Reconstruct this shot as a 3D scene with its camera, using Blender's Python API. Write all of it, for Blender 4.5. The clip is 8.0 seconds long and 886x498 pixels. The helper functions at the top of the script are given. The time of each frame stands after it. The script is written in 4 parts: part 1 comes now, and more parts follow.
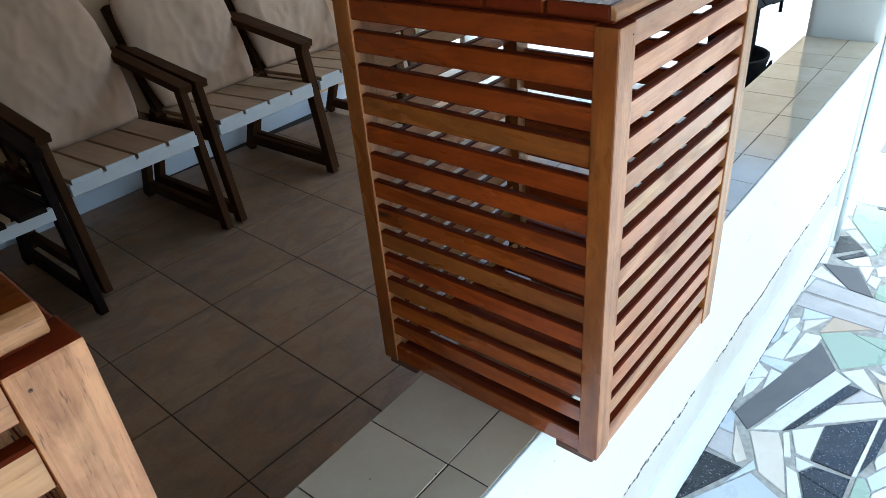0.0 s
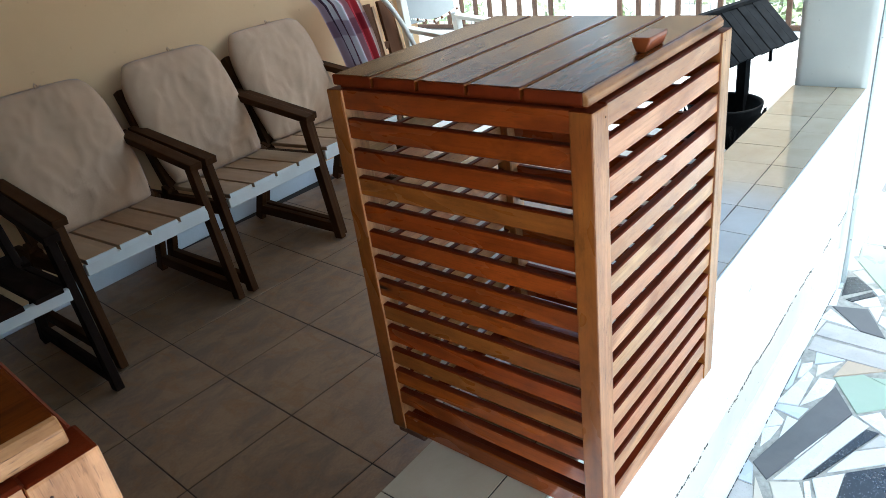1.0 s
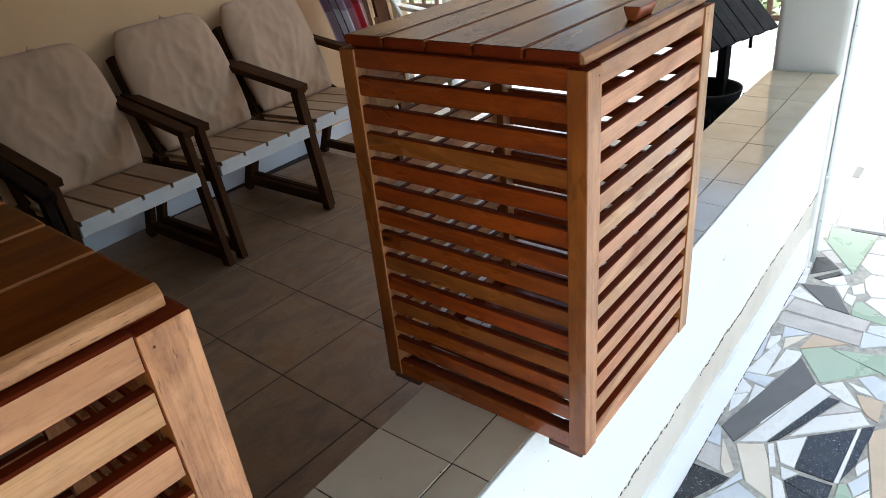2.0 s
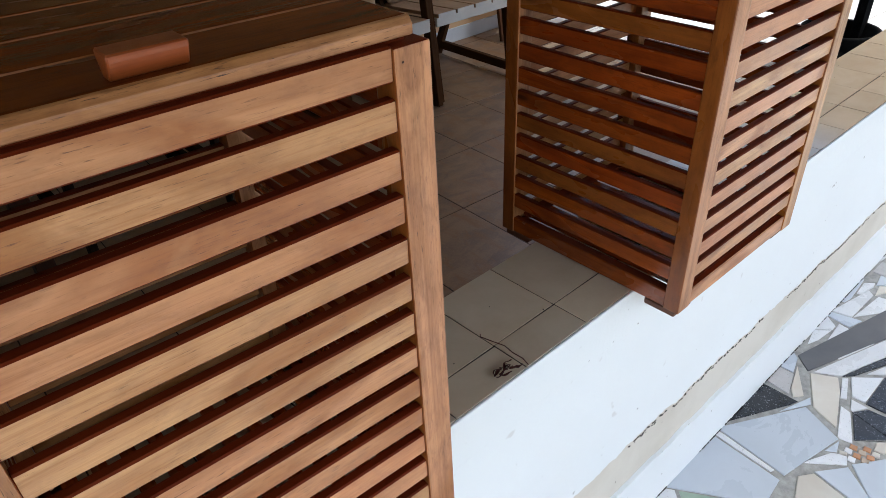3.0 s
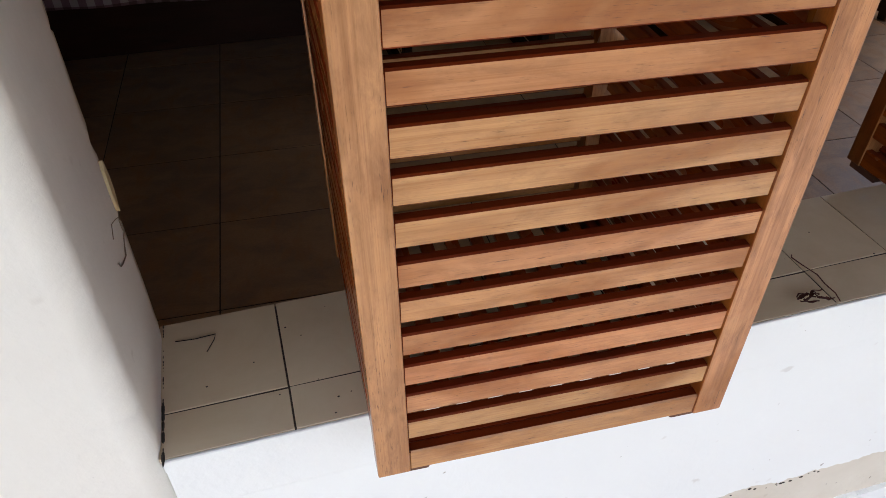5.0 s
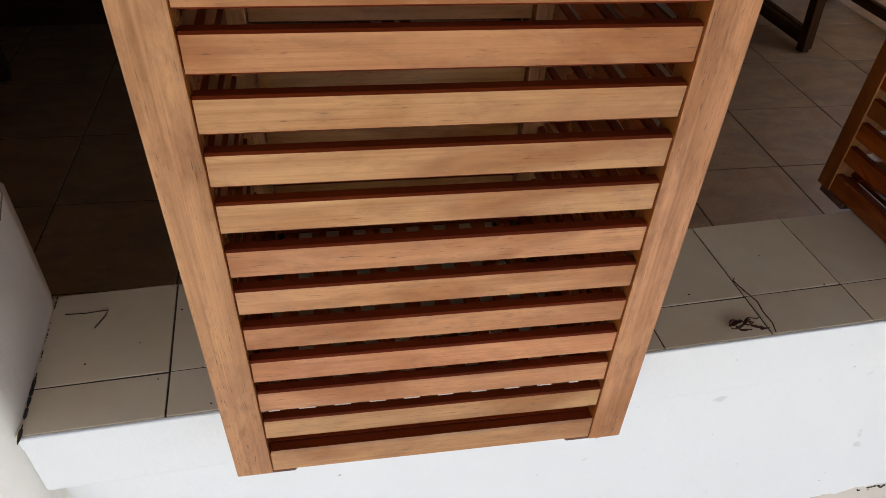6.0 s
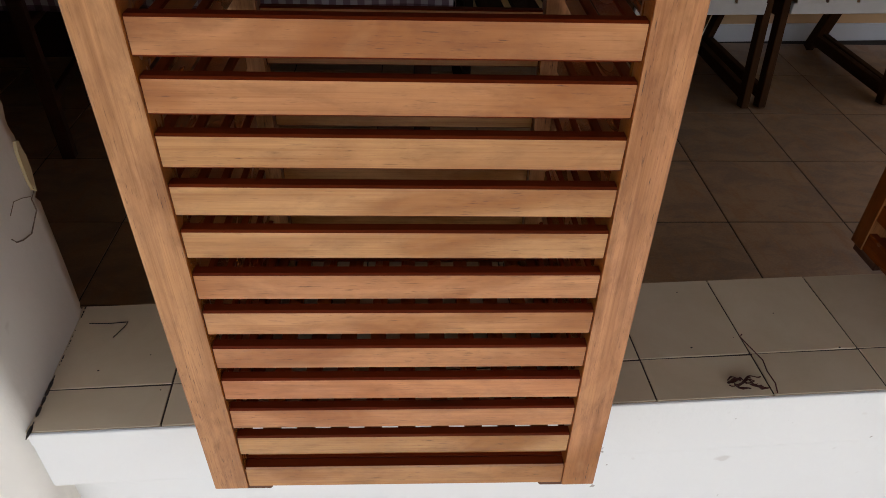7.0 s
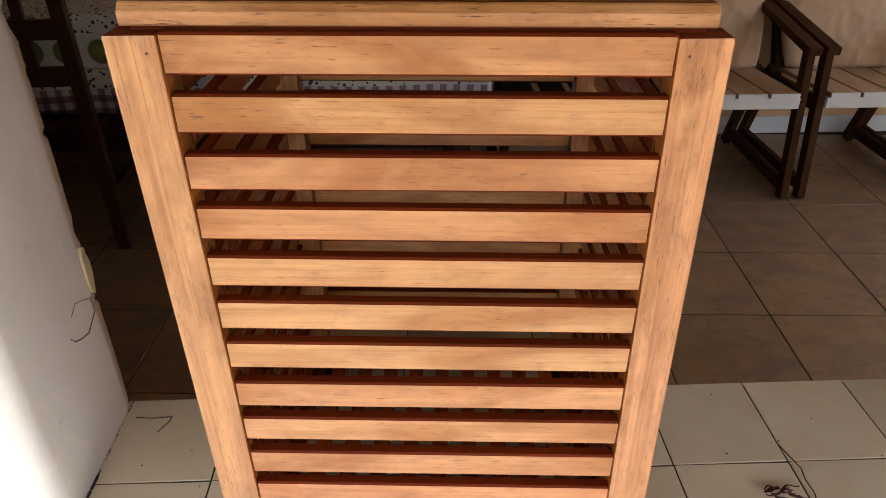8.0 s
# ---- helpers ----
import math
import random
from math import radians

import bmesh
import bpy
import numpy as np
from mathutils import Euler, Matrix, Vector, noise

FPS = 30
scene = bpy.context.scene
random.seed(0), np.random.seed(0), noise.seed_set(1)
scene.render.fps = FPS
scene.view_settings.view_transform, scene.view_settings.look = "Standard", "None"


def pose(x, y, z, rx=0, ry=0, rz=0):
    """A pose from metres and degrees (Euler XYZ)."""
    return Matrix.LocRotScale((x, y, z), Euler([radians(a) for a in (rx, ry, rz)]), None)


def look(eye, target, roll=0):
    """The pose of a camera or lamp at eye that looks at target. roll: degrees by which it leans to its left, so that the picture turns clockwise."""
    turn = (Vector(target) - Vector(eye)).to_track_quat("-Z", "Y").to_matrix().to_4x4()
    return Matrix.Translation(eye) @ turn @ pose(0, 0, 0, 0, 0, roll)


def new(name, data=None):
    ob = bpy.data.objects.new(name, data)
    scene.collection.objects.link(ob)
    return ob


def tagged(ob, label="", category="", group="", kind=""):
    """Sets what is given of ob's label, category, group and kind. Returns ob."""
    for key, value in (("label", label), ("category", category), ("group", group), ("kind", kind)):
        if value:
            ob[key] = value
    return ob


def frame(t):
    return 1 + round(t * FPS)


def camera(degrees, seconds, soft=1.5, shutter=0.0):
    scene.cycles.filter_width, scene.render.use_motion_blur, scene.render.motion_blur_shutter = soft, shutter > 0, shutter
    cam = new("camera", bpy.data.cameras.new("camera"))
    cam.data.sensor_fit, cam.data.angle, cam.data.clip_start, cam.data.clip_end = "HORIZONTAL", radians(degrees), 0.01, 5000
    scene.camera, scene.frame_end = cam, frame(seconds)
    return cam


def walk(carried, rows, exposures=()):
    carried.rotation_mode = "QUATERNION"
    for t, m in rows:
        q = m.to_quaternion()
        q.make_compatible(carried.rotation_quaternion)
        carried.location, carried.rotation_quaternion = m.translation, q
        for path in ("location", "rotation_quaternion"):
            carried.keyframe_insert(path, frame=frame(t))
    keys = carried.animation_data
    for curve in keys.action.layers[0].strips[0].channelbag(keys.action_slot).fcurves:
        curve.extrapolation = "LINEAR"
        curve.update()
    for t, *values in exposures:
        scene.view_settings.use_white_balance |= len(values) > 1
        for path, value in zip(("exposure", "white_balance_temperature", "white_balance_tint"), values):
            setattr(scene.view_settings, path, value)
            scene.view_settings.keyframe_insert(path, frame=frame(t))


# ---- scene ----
cam = camera(64.6, 8.0, soft=0.5)
PATH = [
    (0, (-0.36, -0.618, 1.285), (0.942, 0.508, 0.232), -5.0),
    (0.5, (-0.368, -0.635, 1.314), (0.958, 0.554, 0.392), -6.9),
    (1, (-0.362, -0.651, 1.324), (0.975, 0.53, 0.418), -8.0),
    (1.2, (-0.367, -0.655, 1.327), (1.0, 0.508, 0.407), -7.7),
    (2.3, (-0.515, -0.698, 1.311), (0.814, 0.397, 0.293), -4.7),
    (2.5, (-0.56, -0.71, 1.301), (0.708, 0.395, 0.218), -5.1),
    (3, (-0.639, -0.733, 1.266), (0.485, 0.496, 0.159), -2.1),
    (3.5, (-0.692, -0.763, 1.239), (0.124, 0.638, 0.067), -0.1),
    (4, (-0.7, -0.771, 1.217), (-0.025, 0.654, -0.014), 0.4),
    (4.5, (-0.734, -0.753, 1.201), (-0.176, 0.712, -0.04), 1.5),
    (4.7, (-0.744, -0.743, 1.195), (-0.247, 0.723, -0.071), 1.0),
    (5.8, (-0.635, -0.715, 1.151), (-0.217, 0.753, -0.142), 0.8),
    (6, (-0.587, -0.729, 1.154), (-0.196, 0.745, -0.14), 3.7),
    (6.5, (-0.51, -0.753, 1.152), (-0.236, 0.748, -0.142), 5.3),
    (7, (-0.491, -0.762, 1.176), (-0.309, 0.808, -0.05), 2.0),
    (7.5, (-0.49, -0.761, 1.203), (-0.335, 0.894, 0.091), 1.4),
    (8, (-0.482, -0.775, 1.218), (-0.41, 0.935, 0.182), -0.0),
]
EXPOSURES = [(0, 2.35, 5150, -8), (1, 2.57, 5350, -8), (2.5, 1.88, 6080, 3), (3, 1.81, 6060, 4), (3.5, 1.84, 6300, 6), (4.5, 1.85, 6600, 10), (6, 1.71, 6820, 8), (6.5, 1.63, 6950, 9), (7, 1.58, 7080, 10), (7.5, 2.32, 7150, 11), (8, 2.52, 7250, 10)]
walk(cam, [(t, look(eye, target, roll)) for t, eye, target, roll in PATH], EXPOSURES)

# ---- light ----
SUN_UP, SUN_TURN = 64.0, 195.0
world = bpy.data.worlds.new("sky")
scene.world = world
world.use_nodes = True
sky = world.node_tree.nodes.new("ShaderNodeTexSky")
sky.sky_type = "NISHITA"
sky.sun_disc = False
sky.sun_elevation, sky.sun_rotation = radians(SUN_UP), radians(SUN_TURN)
sky.air_density, sky.dust_density = 1.0, 5.0
back = world.node_tree.nodes["Background"]
back.inputs["Strength"].default_value = 0.15
world.node_tree.links.new(sky.outputs["Color"], back.inputs["Color"])
sun = new("sun", bpy.data.lights.new("sun", "SUN"))
sun.data.energy, sun.data.angle, sun.data.color = 1.2, radians(15), (1.0, 0.98, 0.95)
away = Vector((math.sin(radians(SUN_TURN)) * math.cos(radians(SUN_UP)), math.cos(radians(SUN_TURN)) * math.cos(radians(SUN_UP)), math.sin(radians(SUN_UP))))
sun.matrix_world = look(away * 30, (0, 0, 0))

# ---- plan: z of the yard, the porch floor and the ledge; depths of the front wall ----
YARD, FLOOR, LEDGE, CEIL = -0.35, -0.058, 0.5, 2.45
FRONT, COAT, BACK = -0.225, -0.207, 2.357
PANEL = -0.188
LEFT, RIGHT = -0.902, 2.508


def front_at(x):
    """The front line of the low wall runs slightly askew to its inner edge."""
    return FRONT - 0.0088 * (x - 0.1)


# ---- materials ----
def ramp(nt, fac, stops):
    n = nt.nodes.new("ShaderNodeValToRGB")
    e = n.color_ramp.elements
    while len(e) < len(stops):
        e.new(0.5)
    for el, (p, c) in zip(e, stops):
        el.position, el.color = p, (*c, 1)
    nt.links.new(fac, n.inputs["Fac"])
    return n.outputs["Color"]


def mixed(nt, fac, a, b, mode="MIX"):
    n = nt.nodes.new("ShaderNodeMix")
    n.data_type, n.blend_type = "RGBA", mode
    for sock, v in ((n.inputs[0], fac), (n.inputs[6], a), (n.inputs[7], b)):
        if hasattr(v, "is_linked"):
            nt.links.new(v, sock)
        elif isinstance(v, (int, float)):
            sock.default_value = v
        else:
            sock.default_value = (*v, 1)
    return n.outputs[2]


def noise_node(nt, vec, scale, detail=4.0, rough=0.55, distortion=0.0):
    n = nt.nodes.new("ShaderNodeTexNoise")
    n.inputs["Scale"].default_value, n.inputs["Detail"].default_value = scale, detail
    n.inputs["Roughness"].default_value, n.inputs["Distortion"].default_value = rough, distortion
    nt.links.new(vec, n.inputs["Vector"])
    return n.outputs["Fac"]


def coords(nt, scale=(1, 1, 1), shifted=True):
    """Object coordinates, moved by each piece's own random number."""
    tc, mp = nt.nodes.new("ShaderNodeTexCoord"), nt.nodes.new("ShaderNodeMapping")
    mp.inputs["Scale"].default_value = scale
    if shifted:
        oi, ml = nt.nodes.new("ShaderNodeObjectInfo"), nt.nodes.new("ShaderNodeMath")
        ml.operation = "MULTIPLY"
        ml.inputs[1].default_value = 57.0
        nt.links.new(oi.outputs["Random"], ml.inputs[0])
        add = nt.nodes.new("ShaderNodeVectorMath")
        nt.links.new(tc.outputs["Object"], mp.inputs["Vector"])
        nt.links.new(mp.outputs["Vector"], add.inputs[0])
        nt.links.new(ml.outputs[0], add.inputs[1])
        return add.outputs[0]
    nt.links.new(tc.outputs["Object"], mp.inputs["Vector"])
    return mp.outputs["Vector"]


def piece_random(nt):
    return nt.nodes.new("ShaderNodeObjectInfo").outputs["Random"]


def surface(name, rough=0.5, metal=0.0, coat=0.0, coat_rough=0.1, spec=0.5):
    m = bpy.data.materials.new(name)
    m.use_nodes = True
    b = m.node_tree.nodes["Principled BSDF"]
    b.inputs["Roughness"].default_value, b.inputs["Metallic"].default_value = rough, metal
    b.inputs["Coat Weight"].default_value, b.inputs["Coat Roughness"].default_value = coat, coat_rough
    b.inputs["Specular IOR Level"].default_value = spec
    return m, m.node_tree, b


def bump(nt, b, height, strength, distance=0.002):
    n = nt.nodes.new("ShaderNodeBump")
    n.inputs["Strength"].default_value, n.inputs["Distance"].default_value = strength, distance
    nt.links.new(height, n.inputs["Height"])
    nt.links.new(n.outputs["Normal"], b.inputs["Normal"])


def wood(name, pale, deep, streak, rough=0.4, coat=0.25, tint=0.5, pores=0.5, spec=0.4, blotch=0.8, smear=0.0, spread=1.0, honey=None, lines=0.35, mottle=0.0, relief=0.35, flecks=0.0):
    """Varnished wood, grain along the piece's own x: soft growth bands, fine lines, short dark pores, cloudy stain and rare knots."""
    m, nt, b = surface(name, rough, coat=coat, coat_rough=0.18, spec=spec)

    def strength(v):
        return (v, v, v)

    bands = noise_node(nt, coords(nt, (1.5, 30, 30)), 1.0, 4, 0.5, 1.1)
    body = ramp(nt, bands, [(0.30, tuple(0.45 * p + 0.55 * d for p, d in zip(pale, deep))), (0.47, tuple(0.8 * p + 0.2 * d for p, d in zip(pale, deep))), (0.58, pale), (0.75, tuple(min(1, v * 1.15) for v in pale))])
    broad = noise_node(nt, coords(nt, (4.5, 15, 15)), 1.0, 3, 0.55, 0.9)
    body = mixed(nt, ramp(nt, broad, [(0.46, (0, 0, 0)), (0.66, strength(blotch))]), body, tuple(0.35 * p + 0.65 * d for p, d in zip(pale, deep)))
    if honey:
        pool = noise_node(nt, coords(nt, (5, 15, 15)), 1.0, 3, 0.5, 0.6)
        body = mixed(nt, ramp(nt, pool, [(0.49, (0, 0, 0)), (0.66, strength(0.9))]), body, honey)
    hues = ((1.0, 0.86, 0.80), (1.05, 1.0, 0.95), (0.90, 0.95, 0.86), (1.0, 0.88, 0.84), (0.98, 1.08, 0.96), (1.08, 0.93, 0.90), (0.88, 0.82, 0.76))
    hue = ramp(nt, piece_random(nt), [(k / 6, tuple(1 + (v - 1) * spread for v in c)) for k, c in enumerate(hues)])
    body = mixed(nt, tint, body, hue, "MULTIPLY")
    if mottle:
        rub = noise_node(nt, coords(nt, (22, 60, 60)), 1.0, 5, 0.7, 0.3)
        body = mixed(nt, mottle, body, ramp(nt, rub, [(0.32, (0.30, 0.18, 0.11)), (0.50, (1, 1, 1)), (0.68, (1.35, 1.35, 1.3))]), "MULTIPLY")
    line = noise_node(nt, coords(nt, (4, 330, 330)), 1.0, 4, 0.65)
    body = mixed(nt, ramp(nt, line, [(0.50, (0, 0, 0)), (0.70, strength(lines))]), body, deep)
    fine = noise_node(nt, coords(nt, (55, 720, 720)), 1.0, 3, 0.65)
    where = noise_node(nt, coords(nt, (5, 30, 30)), 1.0, 3, 0.6)
    dash = mixed(nt, 1.0, ramp(nt, fine, [(0.60, (0, 0, 0)), (0.70, strength(pores))]), ramp(nt, where, [(0.40, (0.15, 0.15, 0.15)), (0.60, (1, 1, 1))]), "MULTIPLY")
    body = mixed(nt, dash, body, streak)
    if flecks:
        tick = noise_node(nt, coords(nt, (48, 560, 560)), 1.0, 3, 0.6, 0.3)
        spot = noise_node(nt, coords(nt, (9, 26, 26)), 1.0, 4, 0.65)
        body = mixed(nt, mixed(nt, 1.0, ramp(nt, tick, [(0.60, (0, 0, 0)), (0.68, strength(flecks))]), ramp(nt, spot, [(0.46, (0, 0, 0)), (0.60, (1, 1, 1))]), "MULTIPLY"), body, streak)
        rub = noise_node(nt, coords(nt, (7, 210, 210)), 1.0, 5, 0.7, 0.2)
        body = mixed(nt, flecks, body, ramp(nt, rub, [(0.34, (0.60, 0.46, 0.34)), (0.50, (1, 1, 1)), (0.66, (1.2, 1.22, 1.25))]), "MULTIPLY")
    if smear:
        cloud = noise_node(nt, coords(nt, (8, 30, 30)), 1.0, 5, 0.66, 0.5)
        body = mixed(nt, ramp(nt, cloud, [(0.60, (0, 0, 0)), (0.76, strength(smear))]), body, tuple(0.62 * d + 0.25 * k for d, k in zip(deep, streak)))
        worn = noise_node(nt, coords(nt, (9, 20, 20)), 1.0, 4, 0.6, 0.6)
        body = mixed(nt, ramp(nt, worn, [(0.58, (0, 0, 0)), (0.74, strength(smear * 0.6))]), body, tuple(min(1, v * 1.22) for v in pale))
    vor = nt.nodes.new("ShaderNodeTexVoronoi")
    vor.inputs["Scale"].default_value = 1.0
    nt.links.new(coords(nt, (3.2, 13, 13)), vor.inputs["Vector"])
    knot = ramp(nt, vor.outputs["Distance"], [(0.0, strength(0.95)), (0.045, strength(0.8)), (0.075, strength(0.4)), (0.21, (0, 0, 0))])
    body = mixed(nt, knot, body, streak)
    nt.links.new(body, b.inputs["Base Color"])
    gl = nt.nodes.new("ShaderNodeMapRange")
    gl.inputs["To Min"].default_value, gl.inputs["To Max"].default_value = rough * 0.7, rough * 1.4
    nt.links.new(broad, gl.inputs["Value"])
    nt.links.new(gl.outputs[0], b.inputs["Roughness"])
    bump(nt, b, mixed(nt, 0.5, fine, bands), relief, 0.0008)
    return m


def plaster(name, col, dirt, rough=0.8, patches=0.25, relief=0.4, specks=0.0):
    m, nt, b = surface(name, rough, spec=0.3)
    v = coords(nt, shifted=False)
    big, small = noise_node(nt, v, 2.3, 5, 0.6), noise_node(nt, v, 70, 4, 0.6)
    c = mixed(nt, ramp(nt, big, [(0.45, (0, 0, 0)), (0.8, (patches, patches, patches))]), col, dirt)
    spots = noise_node(nt, v, 26, 2, 0.5)
    c = mixed(nt, ramp(nt, spots, [(0.72, (0, 0, 0)), (0.78, (0.5, 0.5, 0.5))]), c, dirt)
    if specks:
        fleck = noise_node(nt, v, 55, 2, 0.5)
        where = noise_node(nt, v, 7, 3, 0.6)
        f = mixed(nt, 1.0, ramp(nt, fleck, [(0.735, (0, 0, 0)), (0.765, (specks, specks, specks))]), ramp(nt, where, [(0.48, (0, 0, 0)), (0.52, (1, 1, 1))]), "MULTIPLY")
        c = mixed(nt, f, c, (0.25, 0.22, 0.18))
    nt.links.new(c, b.inputs["Base Color"])
    mid = noise_node(nt, v, 9, 4, 0.6)
    bump(nt, b, mixed(nt, 0.5, small, mid), relief, 0.004)
    return m


def glazed(name, col, other, rough=0.15, scale=6.0, amount=0.7, spot=None, spec=0.5):
    """A fired tile or polished stone."""
    m, nt, b = surface(name, rough, spec=spec)
    v = coords(nt)
    cloud = noise_node(nt, v, scale, 6, 0.62, 0.4)
    c = mixed(nt, ramp(nt, cloud, [(0.35, (0, 0, 0)), (0.7, (amount, amount, amount))]), col, other)
    r = ramp(nt, piece_random(nt), [(0, (0.92, 0.92, 0.92)), (1, (1.06, 1.06, 1.06))])
    c = mixed(nt, 1.0, c, r, "MULTIPLY")
    fine = noise_node(nt, v, scale * 22, 3, 0.6)
    if spot:
        c = mixed(nt, ramp(nt, fine, [(0.60, (0, 0, 0)), (0.68, (0.8, 0.8, 0.8))]), c, spot)
    nt.links.new(c, b.inputs["Base Color"])
    wear = nt.nodes.new("ShaderNodeMapRange")
    wear.inputs["To Min"].default_value, wear.inputs["To Max"].default_value = rough * 0.7, rough * 1.6
    nt.links.new(cloud, wear.inputs["Value"])
    nt.links.new(wear.outputs[0], b.inputs["Roughness"])
    bump(nt, b, cloud, 0.08, 0.002)
    return m


def marbled(name, col, grey, rust, rough, spec):
    """A printed stoneware tile: beige with soft grey clouds, rusty drifts and fine specks."""
    m, nt, b = surface(name, rough, spec=spec)
    v = coords(nt, (1.0, 1.7, 1.0))
    cloud = noise_node(nt, v, 6.5, 5, 0.6, 0.6)
    drift = noise_node(nt, coords(nt, (2.1, 1.0, 1.0)), 8.0, 5, 0.62, 0.8)
    grit = noise_node(nt, v, 120, 3, 0.6)
    c = mixed(nt, ramp(nt, cloud, [(0.42, (0, 0, 0)), (0.62, (0.9, 0.9, 0.9))]), col, grey)
    c = mixed(nt, ramp(nt, drift, [(0.50, (0, 0, 0)), (0.68, (0.85, 0.85, 0.85))]), c, rust)
    c = mixed(nt, 0.35, c, ramp(nt, grit, [(0.35, (0.7, 0.68, 0.66)), (0.65, (1.15, 1.15, 1.15))]), "MULTIPLY")
    c = mixed(nt, 1.0, c, ramp(nt, piece_random(nt), [(0, (0.9, 0.9, 0.9)), (1, (1.07, 1.05, 1.04))]), "MULTIPLY")
    nt.links.new(c, b.inputs["Base Color"])
    wear = nt.nodes.new("ShaderNodeMapRange")
    wear.inputs["To Min"].default_value, wear.inputs["To Max"].default_value = rough * 0.7, rough * 1.5
    nt.links.new(drift, wear.inputs["Value"])
    nt.links.new(wear.outputs[0], b.inputs["Roughness"])
    bump(nt, b, cloud, 0.08, 0.002)
    return m


def plain(name, col, rough=0.5, metal=0.0, vary=0.25, scale=20.0, relief=0.2, spec=0.5):
    m, nt, b = surface(name, rough, metal, spec=spec)
    v = coords(nt)
    n = noise_node(nt, v, scale, 5, 0.6)
    c = ramp(nt, n, [(0.3, tuple(x * (1 - vary) for x in col)), (0.7, tuple(min(1, x * (1 + vary)) for x in col))])
    nt.links.new(c, b.inputs["Base Color"])
    bump(nt, b, n, relief, 0.002)
    return m


def weave(name, col, dark, rough=0.9):
    """Heavy cotton with soft stains."""
    m, nt, b = surface(name, rough, spec=0.2)
    b.inputs["Sheen Weight"].default_value = 0.15
    v = coords(nt)
    c = mixed(nt, ramp(nt, noise_node(nt, v, 7, 5, 0.6), [(0.4, (0, 0, 0)), (0.75, (0.32, 0.32, 0.32))]), col, dark)
    nt.links.new(c, b.inputs["Base Color"])
    bump(nt, b, mixed(nt, 0.4, noise_node(nt, v, 12, 4, 0.6), noise_node(nt, v, 500, 1, 0.5)), 0.5, 0.004)
    return m


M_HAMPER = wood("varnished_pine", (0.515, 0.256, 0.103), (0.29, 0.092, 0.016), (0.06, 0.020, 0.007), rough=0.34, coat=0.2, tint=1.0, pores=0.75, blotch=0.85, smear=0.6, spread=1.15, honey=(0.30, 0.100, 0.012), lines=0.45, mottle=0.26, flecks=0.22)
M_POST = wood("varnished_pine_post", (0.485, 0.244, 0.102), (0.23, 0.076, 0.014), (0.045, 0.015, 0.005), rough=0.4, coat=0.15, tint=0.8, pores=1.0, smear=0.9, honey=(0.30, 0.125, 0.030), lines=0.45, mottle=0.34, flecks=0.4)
# Darker, redder copy of the pine: weaker side light is put into the colour.
M_SHADED = wood("red_brown_shaded_pine", (0.30, 0.060, 0.007), (0.12, 0.018, 0.003), (0.035, 0.010, 0.004), rough=0.26, coat=0.35, tint=1.0, smear=0.9, spread=1.4, lines=0.5, mottle=0.3)
# Dark edge stain, deepened by the shade that falls between the slats.
M_EDGE = wood("dark_red_stained_shaded_edge", (0.15, 0.021, 0.003), (0.08, 0.010, 0.002), (0.03, 0.009, 0.003), rough=0.5, coat=0.0, tint=0.6, spread=1.3, spec=0.1)
# Ochre slats; on post sides the weaker side light is put into this colour.
M_OCHRE_SHADED = wood("shaded_ochre_pine", (0.28, 0.086, 0.014), (0.13, 0.034, 0.006), (0.035, 0.011, 0.005), rough=0.28, coat=0.2, tint=0.4, smear=1.0, honey=(0.20, 0.050, 0.008), mottle=0.35)
M_LID = wood("varnished_lid", (0.150, 0.036, 0.004), (0.060, 0.012, 0.002), (0.02, 0.007, 0.004), rough=0.24, coat=0.0, spec=0.06, tint=0.9, smear=0.7, spread=1.2, relief=0.1, lines=0.6, mottle=0.3)
# Lighter orange stands for the highlight along the board bevels.
M_GROOVE = wood("board_edge_highlight", (0.30, 0.105, 0.020), (0.17, 0.048, 0.008), (0.05, 0.015, 0.006), rough=0.4, coat=0.05, spec=0.15, tint=0.4)
M_HANDLE = wood("varnished_handle", (0.26, 0.062, 0.014), (0.17, 0.036, 0.008), (0.05, 0.016, 0.006), rough=0.35, coat=0.15, spec=0.25)
M_FOOT = plain("dark_stained_foot", (0.10, 0.036, 0.016), 0.7)
M_DARKWOOD = wood("brown_chair_wood", (0.058, 0.024, 0.008), (0.032, 0.012, 0.004), (0.010, 0.005, 0.003), rough=0.55, coat=0.0, tint=0.2, spec=0.06)
M_EBONY = wood("near_black_chair_wood", (0.016, 0.009, 0.006), (0.009, 0.005, 0.004), (0.004, 0.003, 0.002), rough=0.6, coat=0.0, tint=0.2, spec=0.04)
M_WALNUT = wood("dark_dining_wood", (0.045, 0.016, 0.009), (0.025, 0.009, 0.005), (0.01, 0.004, 0.003), rough=0.4, coat=0.1, tint=0.2, spec=0.25)
M_SEAT = wood("beige_seat_paint", (0.40, 0.25, 0.135), (0.32, 0.195, 0.10), (0.25, 0.18, 0.12), rough=0.55, coat=0.0, tint=0.3, pores=0.2)
M_WHITE = plain("white_gloss_paint", (0.60, 0.58, 0.53), 0.45, vary=0.06, scale=9)
M_WALL = plaster("white_limewash", (0.785, 0.81, 0.795), (0.58, 0.56, 0.52), patches=0.12, specks=0.7)
M_PILLAR = plaster("cracked_limewash", (0.765, 0.755, 0.695), (0.60, 0.57, 0.51), patches=0.45, relief=0.35, specks=0.4)
M_CREAM = plaster("raw_plaster", (0.66, 0.62, 0.53), (0.48, 0.43, 0.34), patches=0.7, relief=1.0, specks=0.9)
